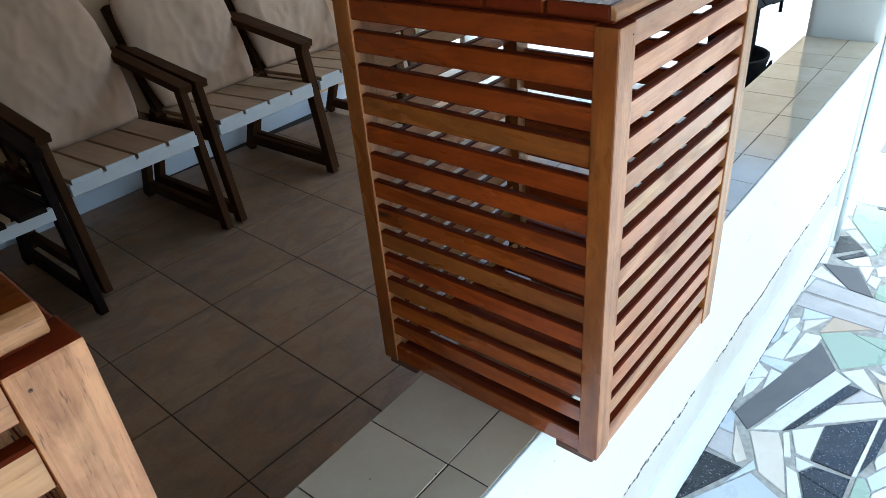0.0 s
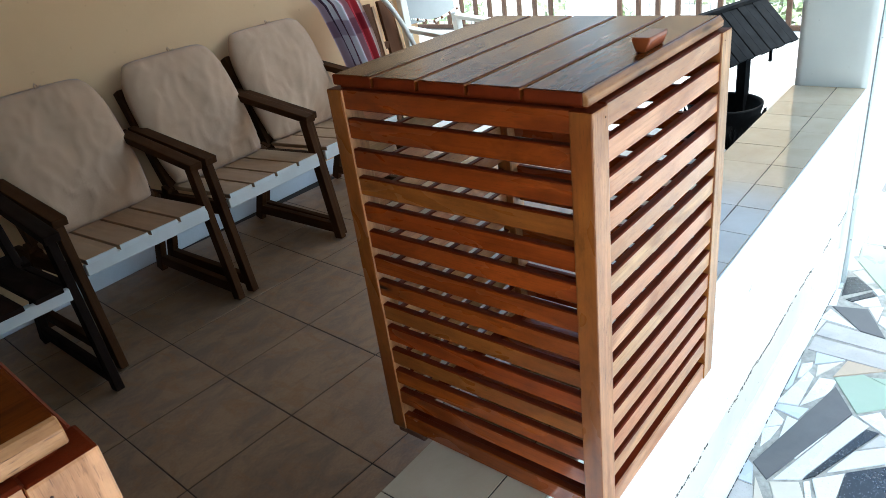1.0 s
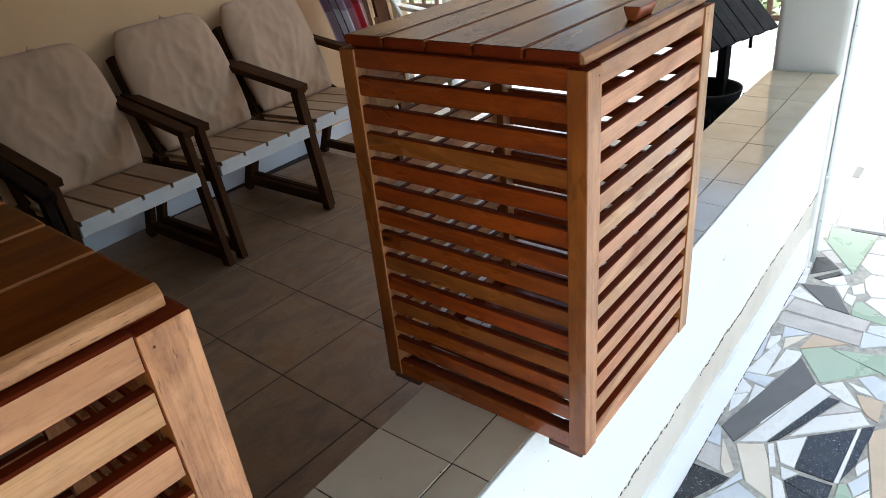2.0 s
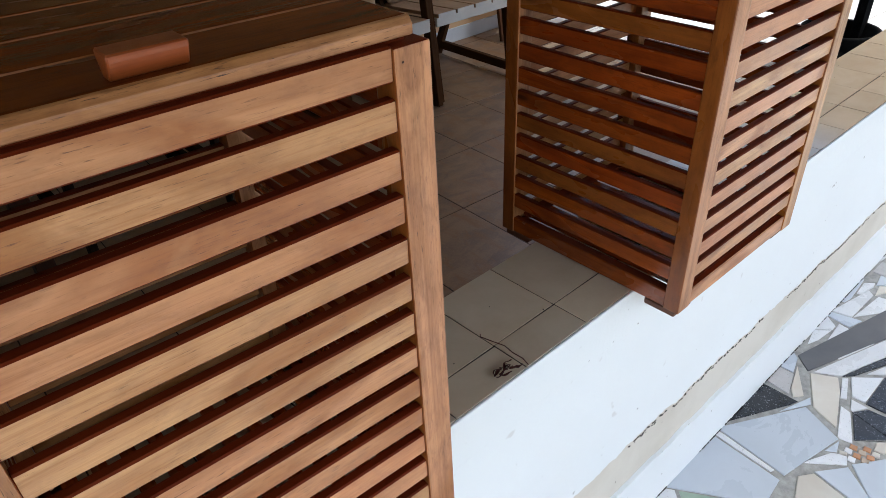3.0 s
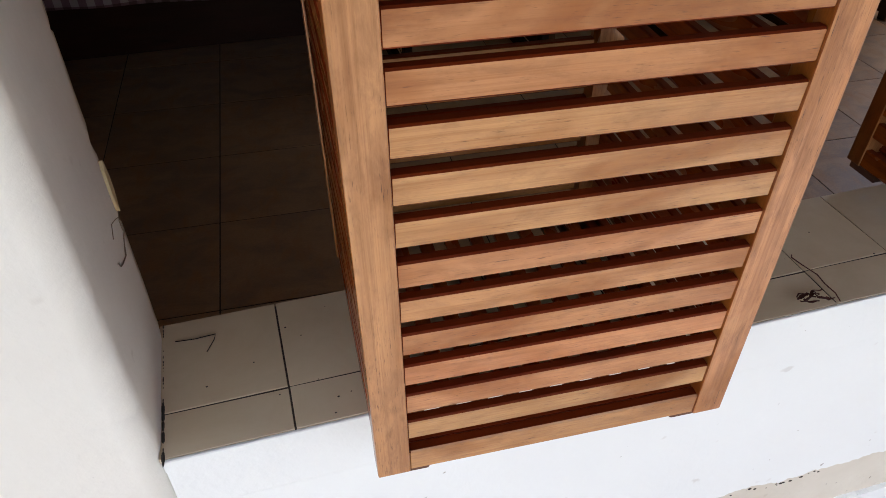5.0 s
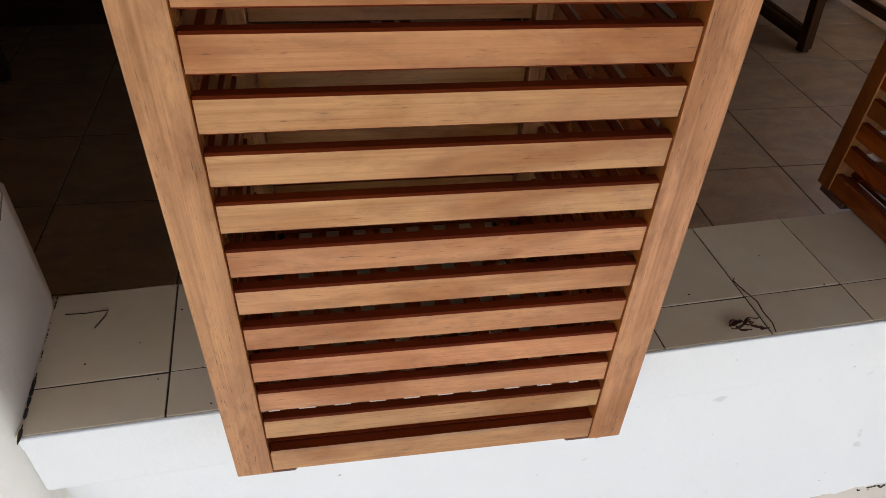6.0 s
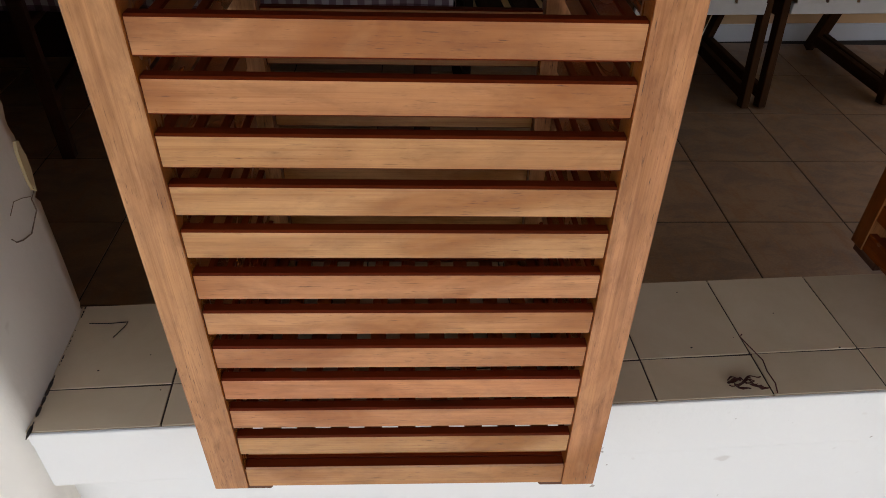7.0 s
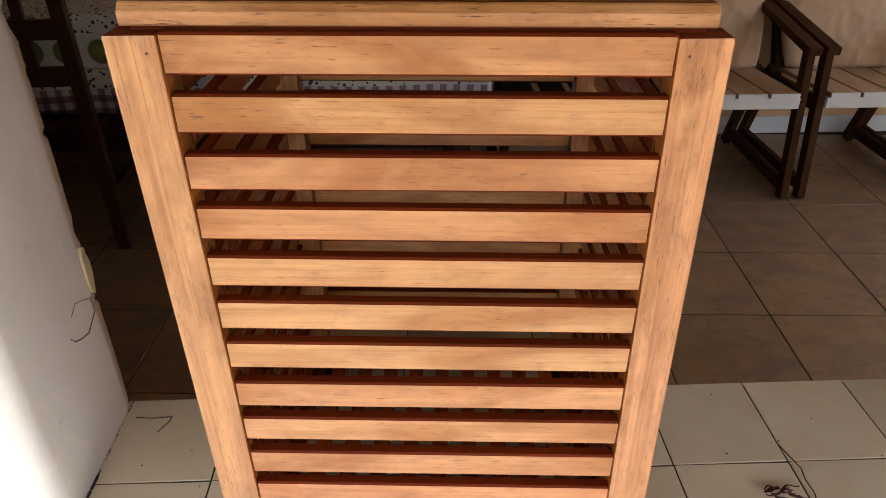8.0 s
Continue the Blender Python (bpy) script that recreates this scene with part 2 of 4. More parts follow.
M_YELLOW = plaster("yellow_wall_paint", (0.69, 0.445, 0.235), (0.54, 0.33, 0.17), patches=0.3, relief=0.25)
M_SKIRT = plaster("grey_white_skirting", (0.62, 0.63, 0.64), (0.45, 0.45, 0.44), patches=0.3)
# Colour of unseen ceiling, eave and yard wall, kept dark to cut bounced light.
M_CEIL = plaster("light_absorbing_brown", (0.055, 0.040, 0.029), (0.040, 0.029, 0.020))
M_TILE = glazed("white_ledge_tile", (0.63, 0.535, 0.380), (0.54, 0.435, 0.29), 0.10, 9, 0.8, spec=0.85)
M_FLOORTILE = marbled("beige_floor_tile", (0.310, 0.188, 0.098), (0.190, 0.120, 0.074), (0.285, 0.140, 0.052), 0.34, 0.65)
# Beige tile painted near white for the daylight at the open end.
M_FLOORLIT = glazed("daylit_floor_tile", (0.47, 0.465, 0.455), (0.40, 0.395, 0.385), 0.12, 5, 0.6)
M_GROUT = plain("dark_grout", (0.035, 0.024, 0.017), 0.9)
M_YARD = plain("pale_yard_concrete", (0.34, 0.325, 0.295), 0.9, vary=0.25, scale=3, relief=0.4)
M_MORTAR = plain("grey_mortar", (0.33, 0.32, 0.29), 0.9, vary=0.3, scale=40, relief=0.6)
M_FABRIC = weave("beige_canvas", (0.48, 0.310, 0.190), (0.35, 0.22, 0.13))
M_BLACK = plain("black_tar_wood", (0.0055, 0.0055, 0.006), 0.75, vary=0.6, spec=0.06)
M_BARS = plain("brown_painted_bars", (0.075, 0.042, 0.026), 0.6, spec=0.2)
M_WIRE = plain("grey_wire", (0.3, 0.3, 0.29), 0.4, 0.6)
M_TWIG = plain("dry_twig", (0.075, 0.020, 0.012), 0.8, vary=0.5)
M_DIRT = plain("black_dirt", (0.03, 0.025, 0.02), 0.9)
STONES = {
    "white": glazed("white_paving", (0.70, 0.70, 0.69), (0.60, 0.61, 0.62), 0.25, 6, 0.6, (0.5, 0.49, 0.47)),
    "cool": glazed("pale_blue_paving", (0.52, 0.56, 0.60), (0.46, 0.49, 0.52), 0.25, 5, 0.6),
    "cream": glazed("cream_paving", (0.62, 0.58, 0.50), (0.53, 0.46, 0.36), 0.3, 7, 0.7),
    "grey": glazed("dark_grey_paving", (0.085, 0.085, 0.088), (0.12, 0.115, 0.115), 0.35, 9, 0.8),
    "black": glazed("black_granite_paving", (0.013, 0.015, 0.019), (0.02, 0.021, 0.024), 0.25, 9, 0.6, (0.32, 0.33, 0.34)),
    "green": glazed("green_paving", (0.31, 0.40, 0.30), (0.38, 0.45, 0.36), 0.25, 4, 0.7),
    "veined": glazed("grey_veined_paving", (0.50, 0.48, 0.46), (0.37, 0.35, 0.33), 0.3, 9, 0.9, (0.3, 0.27, 0.24)),
    "tan": glazed("tan_paving", (0.50, 0.40, 0.29), (0.42, 0.33, 0.24), 0.3, 9, 0.8),
    "rust": glazed("rust_chip_paving", (0.45, 0.20, 0.08), (0.5, 0.3, 0.16), 0.3, 9, 0.8),
}


# ---- mesh helpers ----
def box_into(bm, lo, hi, bevel=0.0, m=None):
    c = [(a + b) / 2 for a, b in zip(lo, hi)]
    d = [b - a for a, b in zip(lo, hi)]
    vs = bmesh.ops.create_cube(bm, size=1.0)["verts"]
    for v in vs:
        v.co = Vector((c[0] + v.co.x * d[0], c[1] + v.co.y * d[1], c[2] + v.co.z * d[2]))
    if bevel:
        es = list({e for v in vs for e in v.link_edges})
        out = bmesh.ops.bevel(bm, geom=es, offset=bevel, segments=2 if bevel > 0.002 else 1, affect="EDGES", profile=0.6)
        vs = list({v for f in out["faces"] for v in f.verts} | {v for v in vs if v.is_valid})
    if m is not None:
        bmesh.ops.transform(bm, matrix=m, verts=vs)
    return vs


def box(lo, hi, bevel=0.0, m=None):
    bm = bmesh.new()
    box_into(bm, lo, hi, bevel, m)
    return bm


def mesh_of(name, bm, material, smooth=False):
    me = bpy.data.meshes.new(name)
    bm.normal_update()
    bm.to_mesh(me)
    bm.free()
    me.materials.append(material)
    if smooth:
        for p in me.polygons:
            p.use_smooth = True
    return me


def part(name, bm, material, parent, label="", m=None, smooth=False):
    """One mesh object under a thing or a part. bm: a bmesh, or a mesh that several pieces share."""
    me = bm if isinstance(bm, bpy.types.Mesh) else mesh_of(name, bm, material, smooth)
    ob = new(name, me)
    ob.parent = parent
    if m is not None:
        ob.matrix_basis = m
    return tagged(ob, label)


def thing(name, label, category, m=None, group="", kind=""):
    ob = new(name)
    ob.empty_display_size = 0.1
    if m is not None:
        ob.matrix_basis = m
    return tagged(ob, label, category, group, kind)


def solid(name, bm, material, label, category, kind="", m=None, smooth=False, group=""):
    ob = new(name, mesh_of(name, bm, material, smooth))
    if m is not None:
        ob.matrix_basis = m
    return tagged(ob, label, category, group, kind)


def bar(a, b, w, t, bevel=0.002, up=(0, 0, 1)):
    """A board from a to b, lying along its own x: w across, t thick along up. Returns a bmesh and its pose."""
    a, b = Vector(a), Vector(b)
    x = (b - a).normalized()
    y = Vector(up).cross(x).normalized()
    z = x.cross(y)
    m = Matrix((x, y, z)).transposed().to_4x4()
    m.translation = (a + b) / 2
    n = (b - a).length / 2
    return box((-n, -w / 2, -t / 2), (n, w / 2, t / 2), bevel), m


def tube(points, r, sides=6):
    bm = bmesh.new()
    rings = []
    pts = [Vector(p) for p in points]
    for i, p in enumerate(pts):
        d = (pts[min(i + 1, len(pts) - 1)] - pts[max(i - 1, 0)]).normalized()
        u = d.orthogonal().normalized()
        w = d.cross(u)
        rings.append([bm.verts.new(p + r * (math.cos(k * math.tau / sides) * u + math.sin(k * math.tau / sides) * w)) for k in range(sides)])
    for a, b in zip(rings, rings[1:]):
        for k in range(sides):
            bm.faces.new((a[k], a[(k + 1) % sides], b[(k + 1) % sides], b[k]))
    bm.faces.new(rings[0][::-1])
    bm.faces.new(rings[-1])
    return bm


def lathe(profile, sides=32):
    bm = bmesh.new()
    rings = [[bm.verts.new((r * math.cos(k * math.tau / sides), r * math.sin(k * math.tau / sides), z)) for k in range(sides)] for r, z in profile]
    for a, b in zip(rings, rings[1:]):
        for k in range(sides):
            bm.faces.new((a[k], a[(k + 1) % sides], b[(k + 1) % sides], b[k]))
    return bm

# ---- structure ----
ground = solid("ground", box((-60, -60, YARD - 0.2), (120, 90, YARD - 0.012)), M_YARD, "pale concrete ground of the yard around the porch", "ground", "structure")

def askew(bm):
    for v in bm.verts:
        v.co.y += (front_at(v.co.x) - FRONT) * min(1.0, max(0.0, -v.co.y / 0.18))
    return bm


bm = box((LEFT, PANEL, YARD - 0.1), (RIGHT, 0, LEDGE - 0.012))
box_into(bm, (LEFT, FRONT, 0.398), (RIGHT, PANEL + 0.001, LEDGE - 0.011), 0.004)
askew(bm)
parapet = solid("wall_south", bm, M_WALL, "low white painted porch wall with a raised top band", "wall", "structure")

# the plaster coat above a strip of bare plaster, and the white foot below it
def coat_strip(name, z_low, z_high, rag_low, rag_high, y_out, label, hollow=False):
    bm = bmesh.new()
    n = 900
    rows = []
    for i in range(n + 1):
        x = LEFT + (RIGHT + 0.04 - LEFT) * i / n
        a = z_low + rag_low * (noise.fractal((x * 9, 1.7, z_low), 0.6, 2.1, 7))
        b = z_high + rag_high * (noise.fractal((x * 7, 5.2, z_high), 0.6, 2.1, 7))
        u = min(1.0, max(0.0, (x - LEFT) / 0.42)) if hollow else 1.0
        out = (PANEL - 0.002) + (y_out - PANEL + 0.002) * u * u * (3 - 2 * u)
        rows.append([bm.verts.new(p) for p in ((x, PANEL + 0.002, a), (x, out, a + 0.004), (x, out, b - 0.003), (x, PANEL + 0.002, b))])
    for p, q in zip(rows, rows[1:]):
        for k in range(3):
            bm.faces.new((p[k], q[k], q[k + 1], p[k + 1]))
    return part(name, askew(bm), M_WALL, parapet, label)


part("bare_plaster_strip", askew(box((LEFT, COAT - 0.004, -0.20), (RIGHT, COAT + 0.01, 0.03))), M_CREAM, parapet, "bare cream plaster where the paint is missing")
coat_strip("plaster_coat", 0.006, 0.40, 0.013, 0.0, COAT - 0.010, "ragged lower edge of the white plaster coat", True)
coat_strip("wall_foot", YARD - 0.03, -0.150, 0.0, 0.010, COAT - 0.014, "white painted foot of the wall")


def pillar(name, x0, x1, label, wear=1.0):
    """A plastered pillar whose arrises are chipped and uneven."""
    bm = bmesh.new()
    face = front_at(LEFT if x0 < LEFT else RIGHT)
    nx, ny, nz = max(6, round((x1 - x0) / 0.03)), 10, 380
    loop = [(x0 + (x1 - x0) * i / nx, face) for i in range(nx)] + [(x1, face * (1 - i / ny)) for i in range(ny)]
    loop += [(x1 - (x1 - x0) * i / nx, 0.0) for i in range(nx)] + [(x0, face * i / ny) for i in range(ny)]
    rings = []
    for k in range(nz + 1):
        z = YARD - 0.1 + (CEIL - YARD + 0.1) * k / nz
        ring = []
        for x, y in loop:
            p = Vector((x, y, z))
            corner = min(abs(x - x0), abs(x - x1)) < 1e-6 and min(abs(y), abs(y - face)) < 1e-6
            n = noise.noise_vector(p * 4.0) * 0.0015 + noise.noise_vector(p * 19.0) * 0.0012
            if corner:
                chip = 0.002 + wear * 0.040 * max(0.0, noise.noise(p * 11.0) - 0.30) + wear * 0.022 * max(0.0, noise.noise(p * 43.0) - 0.2)
                n = n * 0.5 + Vector((chip if x == x0 else -chip, chip if y == face else -chip, 0))
            ring.append(bm.verts.new(p + Vector((n.x, n.y, 0))))
        rings.append(ring)
    m = len(loop)
    for a, b in zip(rings, rings[1:]):
        for k in range(m):
            bm.faces.new((a[k], a[(k + 1) % m], b[(k + 1) % m], b[k]))
    bm.faces.new(rings[-1])
    return solid(name, bm, M_PILLAR, label, "wall", "structure", smooth=True)


west_pillar = pillar("wall_pillar_west", -2.6, LEFT, "white painted pillar beside the porch opening", 0.55)
pillar("wall_pillar_east", RIGHT + 0.004, 2.99, "white painted pillar with a worn lower edge", 0.25)
far_parapet = solid("wall_east_parapet", box((2.992, FRONT + 0.004, YARD - 0.1), (6.2, 0, LEDGE)), M_WALL, "low white painted porch wall", "wall", "structure")
solid("wall_north", box((-2.6, BACK, YARD), (3.1, BACK + 0.15, CEIL)), M_YELLOW, "yellow painted rear wall of the porch", "wall", "structure")
solid("baseboard", box((-2.45, BACK - 0.012, FLOOR + 0.001), (3.1, BACK - 0.001, 0.027), 0.002), M_SKIRT, "pale grey painted band along the wall foot", "baseboard", "structure")
# Unseen wall, given a dark colour so the corner stays dim.
solid("wall_west", box((-2.6, 0.001, YARD), (-2.45, BACK - 0.001, CEIL)), M_WALNUT, "unseen side wall, dark to keep the porch corner dim", "wall", "structure")
# Unseen ceiling; its dark colour and east end shape the porch light.
solid("ceiling", box((-2.7, -0.3, CEIL + 0.001), (2.85, 2.7, CEIL + 0.16)), M_CEIL, "unseen porch ceiling, dark to dim the porch", "ceiling", "structure")
# Unseen eave, added to block high sky from ledge and porch.
eave = box((-2.7, -2.05, -0.05), (2.85, 0.0, 0.05))
for v in eave.verts:
    v.co.z += CEIL + 0.06 + 0.24 * (v.co.y + 0.28)
solid("ceiling_eave", eave, M_CEIL, "unseen sloping eave added to block the sky over the porch front", "roof", "structure", m=pose(0, -0.28, 0))
# Unseen wall, added to cut low sky light from the south.
solid("wall_yard_south", box((-9.0, -7.3, YARD - 0.1), (14.0, -7.0, 2.0)), M_CEIL, "unseen wall added to block the low southern sky", "wall", "structure")
# Unseen wall, added to block the sky that the lid reflects.
solid("wall_garden_east", box((10.5, -7.0, YARD - 0.1), (10.8, 12.0, 4.6)), M_YELLOW, "unseen wall added to block the eastern sky", "wall", "structure")
floor = solid("floor", box((-2.6, -0.001, YARD - 0.05), (6.2, 5.3, FLOOR - 0.0016)), M_GROUT, "porch floor of square beige ceramic tiles with dark joints", "floor", "structure")
solid("wall_pillar_far", box((5.92, 2.49, FLOOR), (6.2, 2.88, CEIL)), M_WALL, "white painted pillar in the railing", "wall", "structure")


def mould(x, label):
    bm = bmesh.new()
    rng = random.Random(round(x * 100))
    for i in range(46):
        y = FRONT + 0.004 - FRONT * rng.random() ** 1.5
        r = rng.uniform(0.0006, 0.0026) * (1.2 if y < -0.13 else 0.5)
        vs = bmesh.ops.create_icosphere(bm, subdivisions=1, radius=r)["verts"]
        for v in vs:
            v.co = Vector((x + v.co.x * 0.8, y + v.co.y * 2.6, LEDGE + 0.0005 + v.co.z * 0.7))
    return solid("mould_streak", bm, M_DIRT, label, "dirt", "stuff")


mould(LEFT + 0.002, "black mould along the joint of pillar and ledge")


# paint flaked off the pillar's inner arris, and the crack that runs from it
M_BARE = plaster("bare_yellow_plaster", (0.56, 0.47, 0.28), (0.40, 0.33, 0.20), patches=0.6, relief=0.8)
flake = bmesh.new()
rng = random.Random(12)
rim = []
for k in range(18):
    a = math.tau * k / 18
    rim.append((-0.010 + 0.009 * math.cos(a) * rng.uniform(0.75, 1.1), 0.735 + 0.034 * math.sin(a) * rng.uniform(0.8, 1.1)))
top = [flake.verts.new((LEFT + 0.0022, y, z)) for y, z in rim]
low = [flake.verts.new((LEFT - 0.003, y * 1.1, z)) for y, z in rim]
flake.faces.new(top)
for k in range(18):
    flake.faces.new((low[k], low[(k + 1) % 18], top[(k + 1) % 18], top[k]))
bmesh.ops.recalc_face_normals(flake, faces=flake.faces[:])
part("bare_patch", flake, M_BARE, west_pillar, "yellowish bare plaster where paint flaked off")
M_CRACK = plain("crack_shadow", (0.20, 0.16, 0.12), 0.9)
for pts, r in ((((-0.012, 0.700), (-0.023, 0.699), (-0.021, 0.690), (-0.024, 0.682), (-0.036, 0.672), (-0.052, 0.668), (-0.070, 0.671), (-0.084, 0.680), (-0.092, 0.688)), 0.0009), (((-0.023, 0.699), (-0.040, 0.712), (-0.058, 0.716), (-0.078, 0.712)), 0.0005)):
    pts = [(LEFT + 0.0008 + 0.0006 * math.sin(9 * k), y + 0.0015 * math.sin(k * 5.1), z + 0.0015 * math.cos(k * 3.3)) for k, (y, z) in enumerate(pts)]
    part("crack", tube(pts, r, 5), M_CRACK, west_pillar)

# conduit on the far pillar, clamped near the foot, and the bare patch beyond it
conduit = thing("wall_conduit", "thin white painted conduit clamped to the pillar", "pipe", pose(2.60, front_at(RIGHT) - 0.009, 0))
part("pipe", tube([(0, 0, YARD - 0.01), (0, 0, 0.4), (0, 0, 1.2), (0, 0, CEIL - 0.01)], 0.009, 10), M_WALL, conduit, smooth=True)
# Thin tube drawn for the shadow along the conduit's edge.
part("seam", tube([(-0.0095, 0.005, 0.075), (-0.0095, 0.005, CEIL - 0.02)], 0.0014, 5), M_WIRE, conduit, "grey line for the conduit's shadow edge")
part("clamp", box((-0.022, -0.012, 0.035), (0.018, 0.008, 0.055), 0.002), M_WALL, conduit, "small clamp")
part("bare_strip", box((2.996, FRONT - 0.001, -0.27), (4.6, FRONT + 0.006, -0.14), 0.002), M_CREAM, far_parapet, "bare cream plaster strip")


def dirt_line(y, z, ups, count, size, label, seed):
    """Specks of dirt caught along a line of the front wall."""
    bm = bmesh.new()
    rng = random.Random(seed)
    for i in range(count):
        x = rng.uniform(0.3, RIGHT) if i % 4 else rng.uniform(LEFT, RIGHT)
        if noise.noise((x * 5, seed, 0)) < -0.15:
            continue
        r = size * rng.uniform(0.4, 1.0)
        up = z + ups * noise.fractal((x * 9, 1.7, z), 0.6, 2.1, 7) - abs(rng.gauss(0, 0.004 if ups else 0.0))
        for v in bmesh.ops.create_icosphere(bm, subdivisions=1, radius=r)["verts"]:
            v.co = Vector((x + v.co.x * 1.8, y + v.co.y * 0.6, up + v.co.z * 0.8))
    return solid("dirt_specks", askew(bm), M_DIRT, label, "dirt", "stuff")


dirt_line(COAT - 0.0105, 0.0055, 0.013, 640, 0.0026, "black specks under the ragged plaster edge", 3)
dirt_line(COAT - 0.015, YARD - 0.003, 0.0, 420, 0.004, "black dirt where the wall meets the paving", 8)

# ---- slatted hampers ----
W, D, H = 0.412, 0.408, 0.600
SLATS, PITCH, SLAT_H = 13, 0.0430, 0.0288
POST_W, POST_D = 0.036, 0.029


def hamper(label, m, rack=0.0):
    """rack: how far the frame has slipped sideways, per metre of height."""
    h = thing("slatted_hamper", label, "hamper", m, "slatted hampers")
    hw, hd = W / 2, D / 2

    def racked(p, upright=False):
        shift = Matrix.Translation((rack * p.translation.z, 0, 0))
        if upright:
            return shift @ Matrix.Translation(p.translation) @ pose(0, 0, 0, 0, math.degrees(math.atan(rack)), 0) @ Matrix.Translation(-p.translation) @ p
        return shift @ p

    post = mesh_of("post", box((-H / 2, -POST_W / 2, -POST_D / 2), (H / 2, POST_W / 2, POST_D / 2), 0.0022), M_POST)
    # Post sides are painted darker for side shade; end grain is stained dark.
    post.materials.append(M_OCHRE_SHADED)
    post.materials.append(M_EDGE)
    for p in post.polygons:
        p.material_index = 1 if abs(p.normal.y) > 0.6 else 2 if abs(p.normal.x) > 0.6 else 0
    for sx in (-1, 1):
        for sy in (-1, 1):
            p = Matrix(((0, 1, 0, sx * (hw - POST_W / 2)), (0, 0, 1, sy * (hd - POST_D / 2)), (1, 0, 0, H / 2), (0, 0, 0, 1)))
            part("post", post, M_POST, h, m=racked(p, True))
    n = hw - POST_W + 0.001
    front = mesh_of("slat", box((-n, -0.006, -SLAT_H / 2), (n, 0.006, SLAT_H / 2), 0.0018), M_HAMPER)
    n = hd - POST_D + 0.001
    side = mesh_of("slat", box((-n, -0.006, -SLAT_H / 2), (n, 0.006, SLAT_H / 2), 0.0018), M_HAMPER)
    # Front slats take the lit pine, side slats its shaded copy.
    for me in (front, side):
        me.materials.append(M_SHADED)
        # Tops, undersides and bevels take the dark edge, stain and gap shade together.
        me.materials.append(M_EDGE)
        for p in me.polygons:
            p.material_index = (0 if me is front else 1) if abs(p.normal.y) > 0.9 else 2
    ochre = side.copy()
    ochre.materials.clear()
    for mat in (M_HAMPER, M_OCHRE_SHADED, M_EDGE):
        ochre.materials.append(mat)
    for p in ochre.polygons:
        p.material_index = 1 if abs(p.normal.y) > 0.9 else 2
    rng = random.Random(7)
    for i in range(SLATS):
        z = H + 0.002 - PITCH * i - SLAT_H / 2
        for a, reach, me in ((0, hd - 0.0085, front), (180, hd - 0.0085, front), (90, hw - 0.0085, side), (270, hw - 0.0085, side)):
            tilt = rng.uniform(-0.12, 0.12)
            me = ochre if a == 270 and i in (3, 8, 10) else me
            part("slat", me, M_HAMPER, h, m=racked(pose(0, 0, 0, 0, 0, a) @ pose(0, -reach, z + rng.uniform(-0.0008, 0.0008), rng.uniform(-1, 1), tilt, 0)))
    # bottom rails and the frame that carries the floor slats
    n = hw - POST_W + 0.001
    rail_f = mesh_of("bottom_rail", box((-n, -0.007, 0), (n, 0.007, 0.0325), 0.002), M_HAMPER)
    n2 = hd - POST_D + 0.001
    rail_s = mesh_of("bottom_rail", box((-n2, -0.007, 0), (n2, 0.007, 0.0325), 0.002), M_SHADED)
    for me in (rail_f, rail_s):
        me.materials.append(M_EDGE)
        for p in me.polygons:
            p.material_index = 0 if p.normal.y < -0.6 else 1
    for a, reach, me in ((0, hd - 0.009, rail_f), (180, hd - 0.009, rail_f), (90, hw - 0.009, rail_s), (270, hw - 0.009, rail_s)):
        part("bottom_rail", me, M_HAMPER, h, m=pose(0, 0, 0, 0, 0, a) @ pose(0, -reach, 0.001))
    for sy in (-1, 1):
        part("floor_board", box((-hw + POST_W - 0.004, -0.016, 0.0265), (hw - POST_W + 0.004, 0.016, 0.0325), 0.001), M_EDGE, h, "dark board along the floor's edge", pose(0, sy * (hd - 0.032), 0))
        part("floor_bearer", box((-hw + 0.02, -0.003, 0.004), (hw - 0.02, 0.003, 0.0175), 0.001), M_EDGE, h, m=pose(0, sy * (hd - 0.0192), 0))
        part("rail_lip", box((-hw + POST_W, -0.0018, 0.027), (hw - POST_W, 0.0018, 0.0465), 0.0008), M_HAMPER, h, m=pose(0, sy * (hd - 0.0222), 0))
    # Side boards are added to block bright gaps beside the posts.
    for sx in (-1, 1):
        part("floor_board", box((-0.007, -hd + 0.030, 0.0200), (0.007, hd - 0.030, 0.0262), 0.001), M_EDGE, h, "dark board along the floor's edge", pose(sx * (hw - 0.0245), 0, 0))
    for i in range(9):
        x = -hw + POST_W + 0.018 + i * (2 * (hw - POST_W) - 0.036) / 8
        b, p = bar((x, -hd + 0.0165, 0.0218), (x, hd - 0.0165, 0.0218), 0.020, 0.008, 0.001)
        part("floor_slat", b, M_SHADED, h, m=p)
    for sx in (-1, 1):
        for sy in (-1, 1):
            part("foot", box((-0.028, -0.030, -0.013), (0.028, 0.030, 0.0), 0.002), M_FOOT, h, "small dark foot", pose(sx * (hw - 0.031), sy * (hd - 0.038), 0.0005))
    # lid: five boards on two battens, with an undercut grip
    # Lid base is painted dark for the shadow gap under the boards.
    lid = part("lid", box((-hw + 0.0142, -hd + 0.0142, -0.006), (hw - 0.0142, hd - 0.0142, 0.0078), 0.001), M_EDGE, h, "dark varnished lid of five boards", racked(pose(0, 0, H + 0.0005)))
    bw = (D - 0.018) / 5
